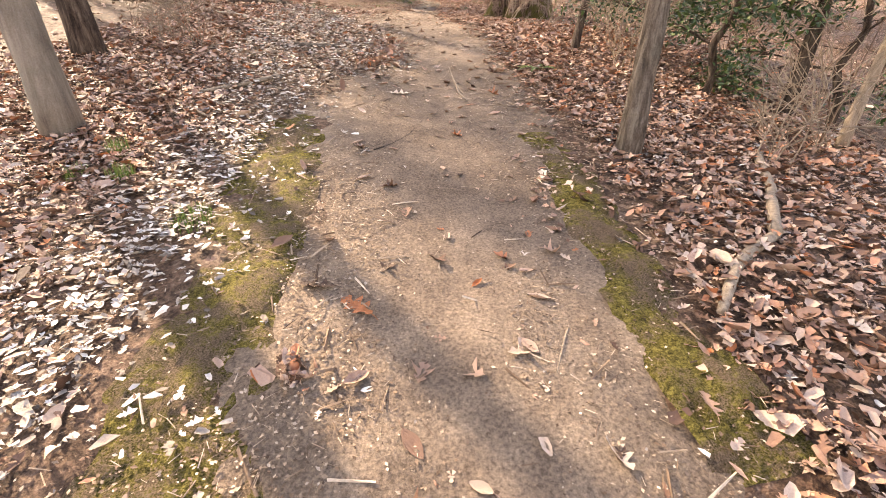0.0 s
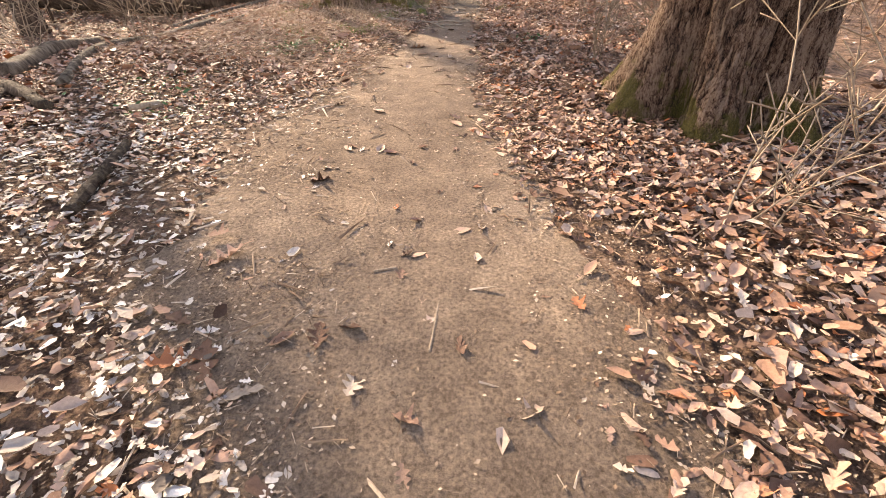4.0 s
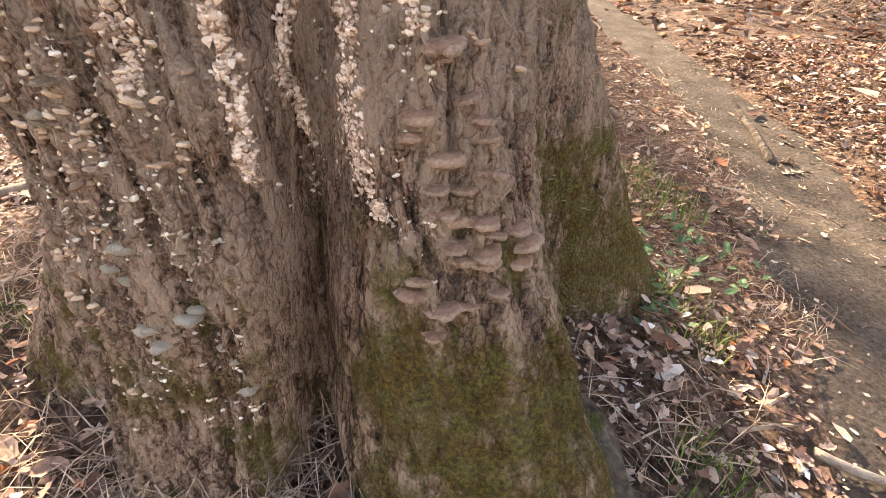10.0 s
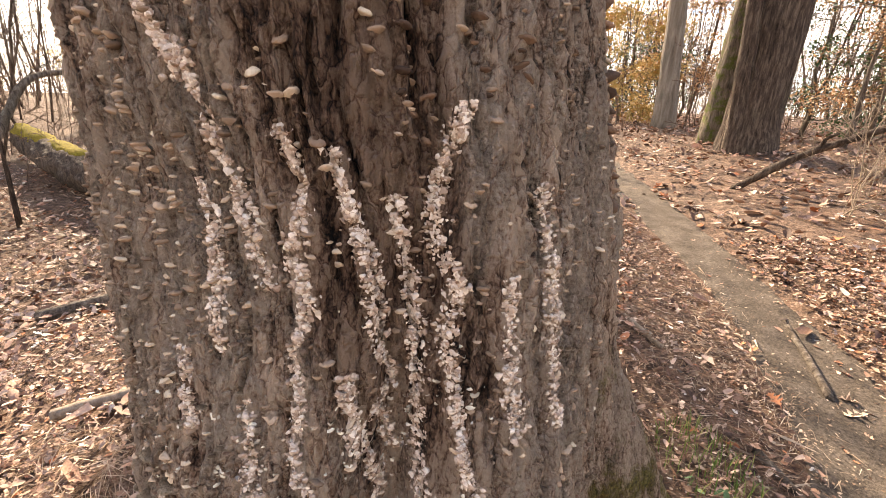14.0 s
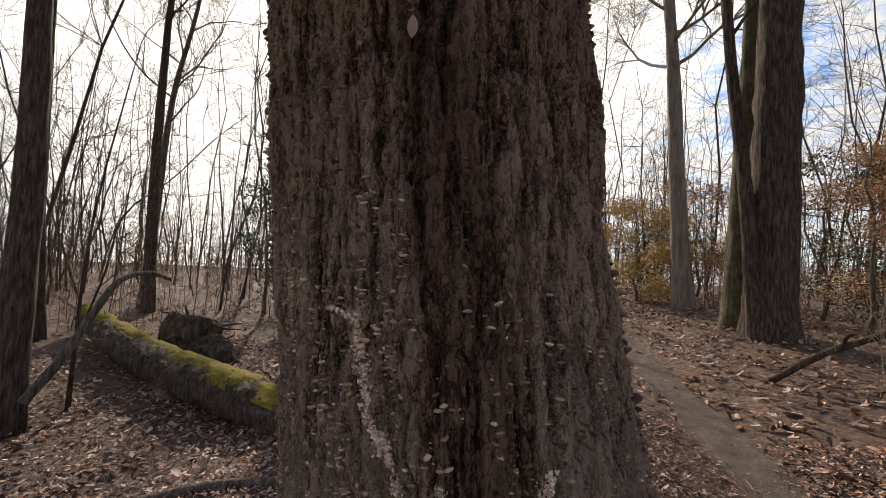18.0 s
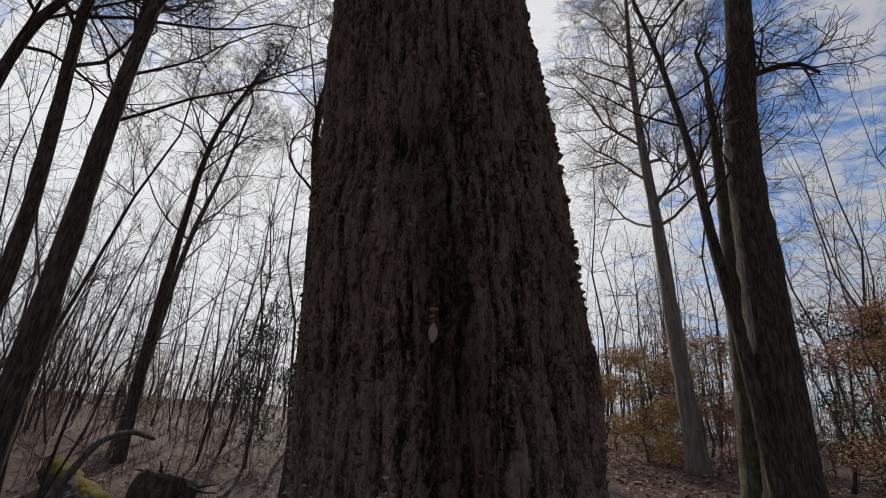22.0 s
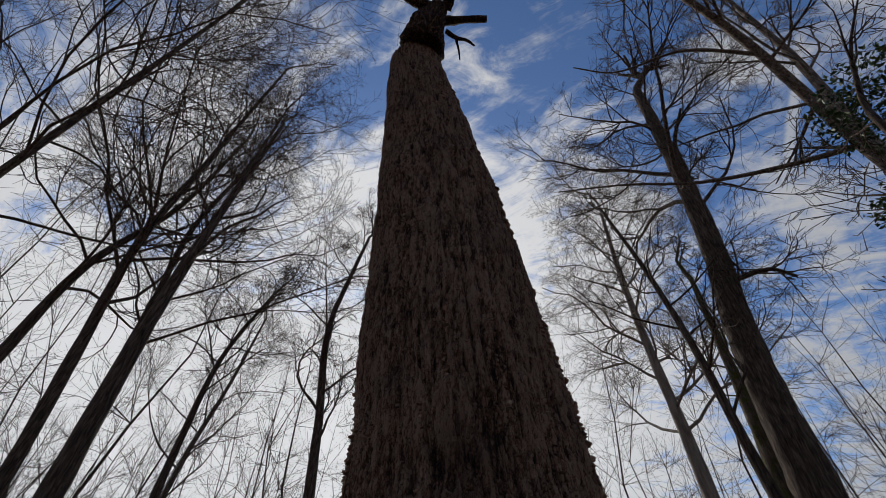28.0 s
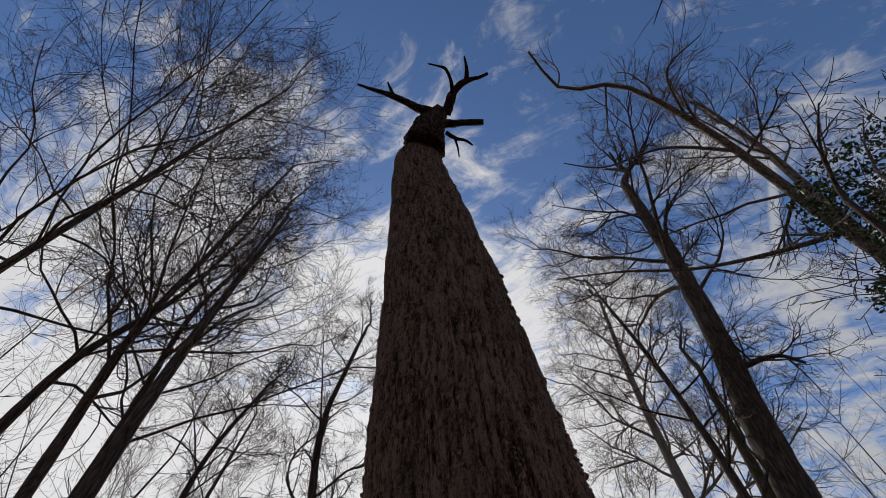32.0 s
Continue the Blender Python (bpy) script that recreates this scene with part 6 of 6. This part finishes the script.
def put_leaf(x, y, size, kind, label, tilt=.12, up=.022):
    ob = new("fallen_leaf", LEAF_MESHES[kind][int(lrng.integers(0, 4))])
    tagged(ob, label, "leaf", "fallen leaves on the path")
    ob.matrix_basis = Matrix.Translation(on_ground(x, y, up)) @ Euler((lrng.normal(0, tilt), lrng.normal(0, tilt), lrng.uniform(0, 6.28))).to_matrix().to_4x4() @ Matrix.Diagonal((size, size, size, 1))


KNOWN = {"oak": [(-.05, 1.93), (-.38, 1.59), (-.57, 1.7), (.53, 4.99), (-.39, 4.25), (-.64, 4.72), (-1.08, 4.75), (-.92, 7.31), (-1.08, 7.82), (-1.03, 7.3), (-.66, 11.46), (-.53, 12.16), (-1.55, 11.45), (-1.41, 12.53)],
         "maple": [(-.28, 4.7), (-.38, 5.06), (-.15, 13.15), (-.21, 12.93), (-.14, 13.1), (.28, 1.37), (-.1, 1.27), (-.88, 8.48), (.05, 12.85), (-.93, 13.1), (.27, 13.14)],
         "oval": [(-.58, 2.03), (.05, 4.64), (.57, 4.73), (-.71, 7.41), (-.5, 7.48), (-.59, 11.17), (-.33, 12.28), (-.08, 12.78), (-.06, 12.65), (-.99, 13.92), (-1.16, 13.17), (-1.33, 13.13), (-1.26, 13.39), (-1.72, 13.62), (-2.31, 13.55), (.96, 4.09), (-.59, 1.26), (-1.38, 12.6)]}
WORDS = {"oak": "dry tan lobed oak leaf lying flat", "maple": "pale dry jagged leaf on the dirt", "oval": "curled dry brown leaf on the ground"}
for kind, places in KNOWN.items():
    for x, y in places:
        put_leaf(x, y, lrng.uniform(.13, .18) if kind == "oak" else lrng.uniform(.09, .13), kind, WORDS[kind], .2)
for _ in range(210):
    y = lrng.uniform(0, 16)
    u = lrng.normal(0, .75)
    x = float(path_x(y)) + u
    if math.hypot(x - TREE[0], y - TREE[1]) < .8:
        continue
    kind = ("oak", "oval", "maple", "oval")[int(lrng.integers(0, 4))]
    put_leaf(x, y, lrng.uniform(.06, .13), kind, WORDS[kind], .22 if abs(u) < .7 else .4, .022 if abs(u) < .7 else .045)


# ---- thin bare shrubs on the banks ----
def build_bare_shrub(x, y, seed, stems, h):
    r = np.random.default_rng(seed)
    root = thing("bare_shrub", None, None, "leafless shrub of thin pale stems on the bank", "shrub", "bare shrubs along the path")
    base = on_ground(x, y)
    root.location = base
    for _ in range(stems):
        soup = Soup()
        w = np.array([*r.normal(0, .35, 2), 1.0])
        branch(soup, r, (r.normal(0, .06), r.normal(0, .06), -.06), w / np.linalg.norm(w), h * r.uniform(.6, 1.1), .0055, 1, 4, .02, (6, 3))
        part("stem", soup.mesh("stem"), STICK, root)
    return root


SHRUBS = [build_bare_shrub(1.15, 8.15, 201, 5, 1.0), build_bare_shrub(1.75, 7.9, 202, 6, 1.2), build_bare_shrub(1.5, 10.6, 203, 5, .9), build_bare_shrub(1.9, 5.2, 204, 5, .9)]
for k, (x, y) in enumerate([(2.3, 7.2), (2.7, 8.6), (1.1, 10.9), (1.9, 11.8), (2.4, 12.6), (1.5, 13.4), (2.1, 14.2), (1.2, 14.8), (2.0, 15.4), (1.4, 16.4), (.9, 17.3), (2.4, 16.8), (1.7, 18.0), (3.0, 3.6), (2.3, 3.1), (3.3, 5.6), (2.9, 7.0),
                            (-3.2, 2.2), (-3.6, 6.4), (-4.3, 8.2), (-3.9, 12.6), (-2.9, 5.9), (-4.9, 9.6), (-5.6, 9.2), (-5.2, 10.4), (-6.2, 10.2), (-4.4, 10.9), (-6.6, 11.4), (-5.6, 11.9), (-3.5, 11.2), (-7.2, 10.6), (2.2, 6.4), (1.2, 19.2), (.6, 18.4)]):
    z = float(height(x, y))
    s = .8 + .13 * (k % 4)
    ob = copy_thing(SHRUBS[k % 4], Matrix.Translation((x, y, z)) @ Euler((0, 0, k * 1.7)).to_matrix().to_4x4())
    ob.scale = (s, s, s)


# ---- small heaps of curled leaves ----
def build_heap(x, y, n, wide, size, high, label):
    r = np.random.default_rng(int(abs(x * 100) + abs(y * 10)))
    soup = Soup()
    d = r.normal(0, 1, (n, 2)) * np.array(wide) * .5
    px, py = x + d[:, 0], y + d[:, 1]
    up = high * np.exp(-(d[:, 0] / wide[0]) ** 2 * 2 - (d[:, 1] / wide[1]) ** 2 * 2) * r.uniform(.2, 1, n)
    q = np.stack([px, py, height(px, py) + .02 + up], 1)
    which = r.integers(0, len(SHAPES), n)
    for k, s in enumerate(SHAPES):
        i = which == k
        scatter(soup, s, q[i], r.uniform(*size, i.sum()), r.uniform(0, 6.28, i.sum()), r.normal(0, .6, i.sum()), r.normal(0, .6, i.sum()))
    thing("leaf_heap", soup.mesh("leaf_heap"), LEAVES, label, "leaf heap", kind="stuff")


for x, y, n, wide, size, high in [(-.6, 5.6, 90, (.22, .5), (.06, .12), .07), (-.62, 6.2, 60, (.22, .3), (.05, .11), .06), (-.74, 5.15, 40, (.14, .2), (.06, .12), .06), (-.58, 1.26, 26, (.12, .1), (.05, .1), .05)]:
    build_heap(x, y, n, wide, size, high, "loose heap of curled brown leaves")
for k in range(46):
    put_leaf(-1.5 + .14 * (k % 5) * .5 + lrng.normal(0, .06), 13.5 - .1 * (k % 5) * .5 + lrng.normal(0, .07), lrng.uniform(.08, .145), "oval" if k % 3 else "oak", "curled red-brown leaf lying in a heap at the tree foot", .55, .03 + .05 * lrng.uniform())


# ---- a fern on the bank, and a dead leaf caught in the bark ----
def build_fern(x, y, fronds, length):
    """Arching fronds of small paired leaflets."""
    r = np.random.default_rng(61)
    root = thing("fern", None, None, "small green fern with arching fronds among brown leaves", "fern")
    base = on_ground(x, y, .02)
    root.location = base
    for q in range(fronds):
        a, ln = q * 6.28 / fronds + r.normal(0, .25), length * r.uniform(.7, 1.1)
        t = np.linspace(0, 1, 16)
        rib = np.stack([math.cos(a) * ln * t, math.sin(a) * ln * t, ln * (.62 * t - .6 * t ** 2)], 1)
        soup = Soup().add(*tube(rib, np.linspace(.0028, .001, 16), 4))
        side = np.array([-math.sin(a), math.cos(a), 0])
        for k in range(2, 16):
            w = .17 * ln * math.sin(math.pi * (.12 + .86 * t[k]))
            for sign in (-1, 1):
                tip = rib[k] + sign * side * w + (rib[k] - rib[k - 1]) * .7 - np.array([0, 0, .15 * w])
                half = (rib[k] - rib[k - 1]) * .34
                mid = (rib[k] + tip) / 2 + np.array([0, 0, .06 * w])
                soup.add([rib[k] - half, mid - half * .9, tip, mid + half * .9, rib[k] + half], [[0, 1, 3, 4], [1, 2, 3, 3]])
        part("frond", soup.mesh("frond", False), FERN, root)


FERN = material("fern_green", m_leaves([(0, (.05, .11, .02)), (1, (.14, .22, .05))], False), .6, .3)
build_fern(1.02, 5.05, 7, .26)


def build_caught_leaf(th, z):
    """A dry oval leaf that hangs in the bark by its stalk."""
    p, yaw = surface_pose(th, z, -.012)
    ob = new("caught_leaf", LEAF_MESHES["oval"][1])
    tagged(ob, "pale dry leaf caught hanging in the bark", "leaf")
    ob.matrix_basis = Matrix.Translation(p) @ Euler((0, 0, yaw)).to_matrix().to_4x4() @ Euler((math.pi / 2, math.pi / 2, 0)).to_matrix().to_4x4() @ Matrix.Diagonal((.048, .048, .048, 1))


build_caught_leaf(-67.5, 4.0)
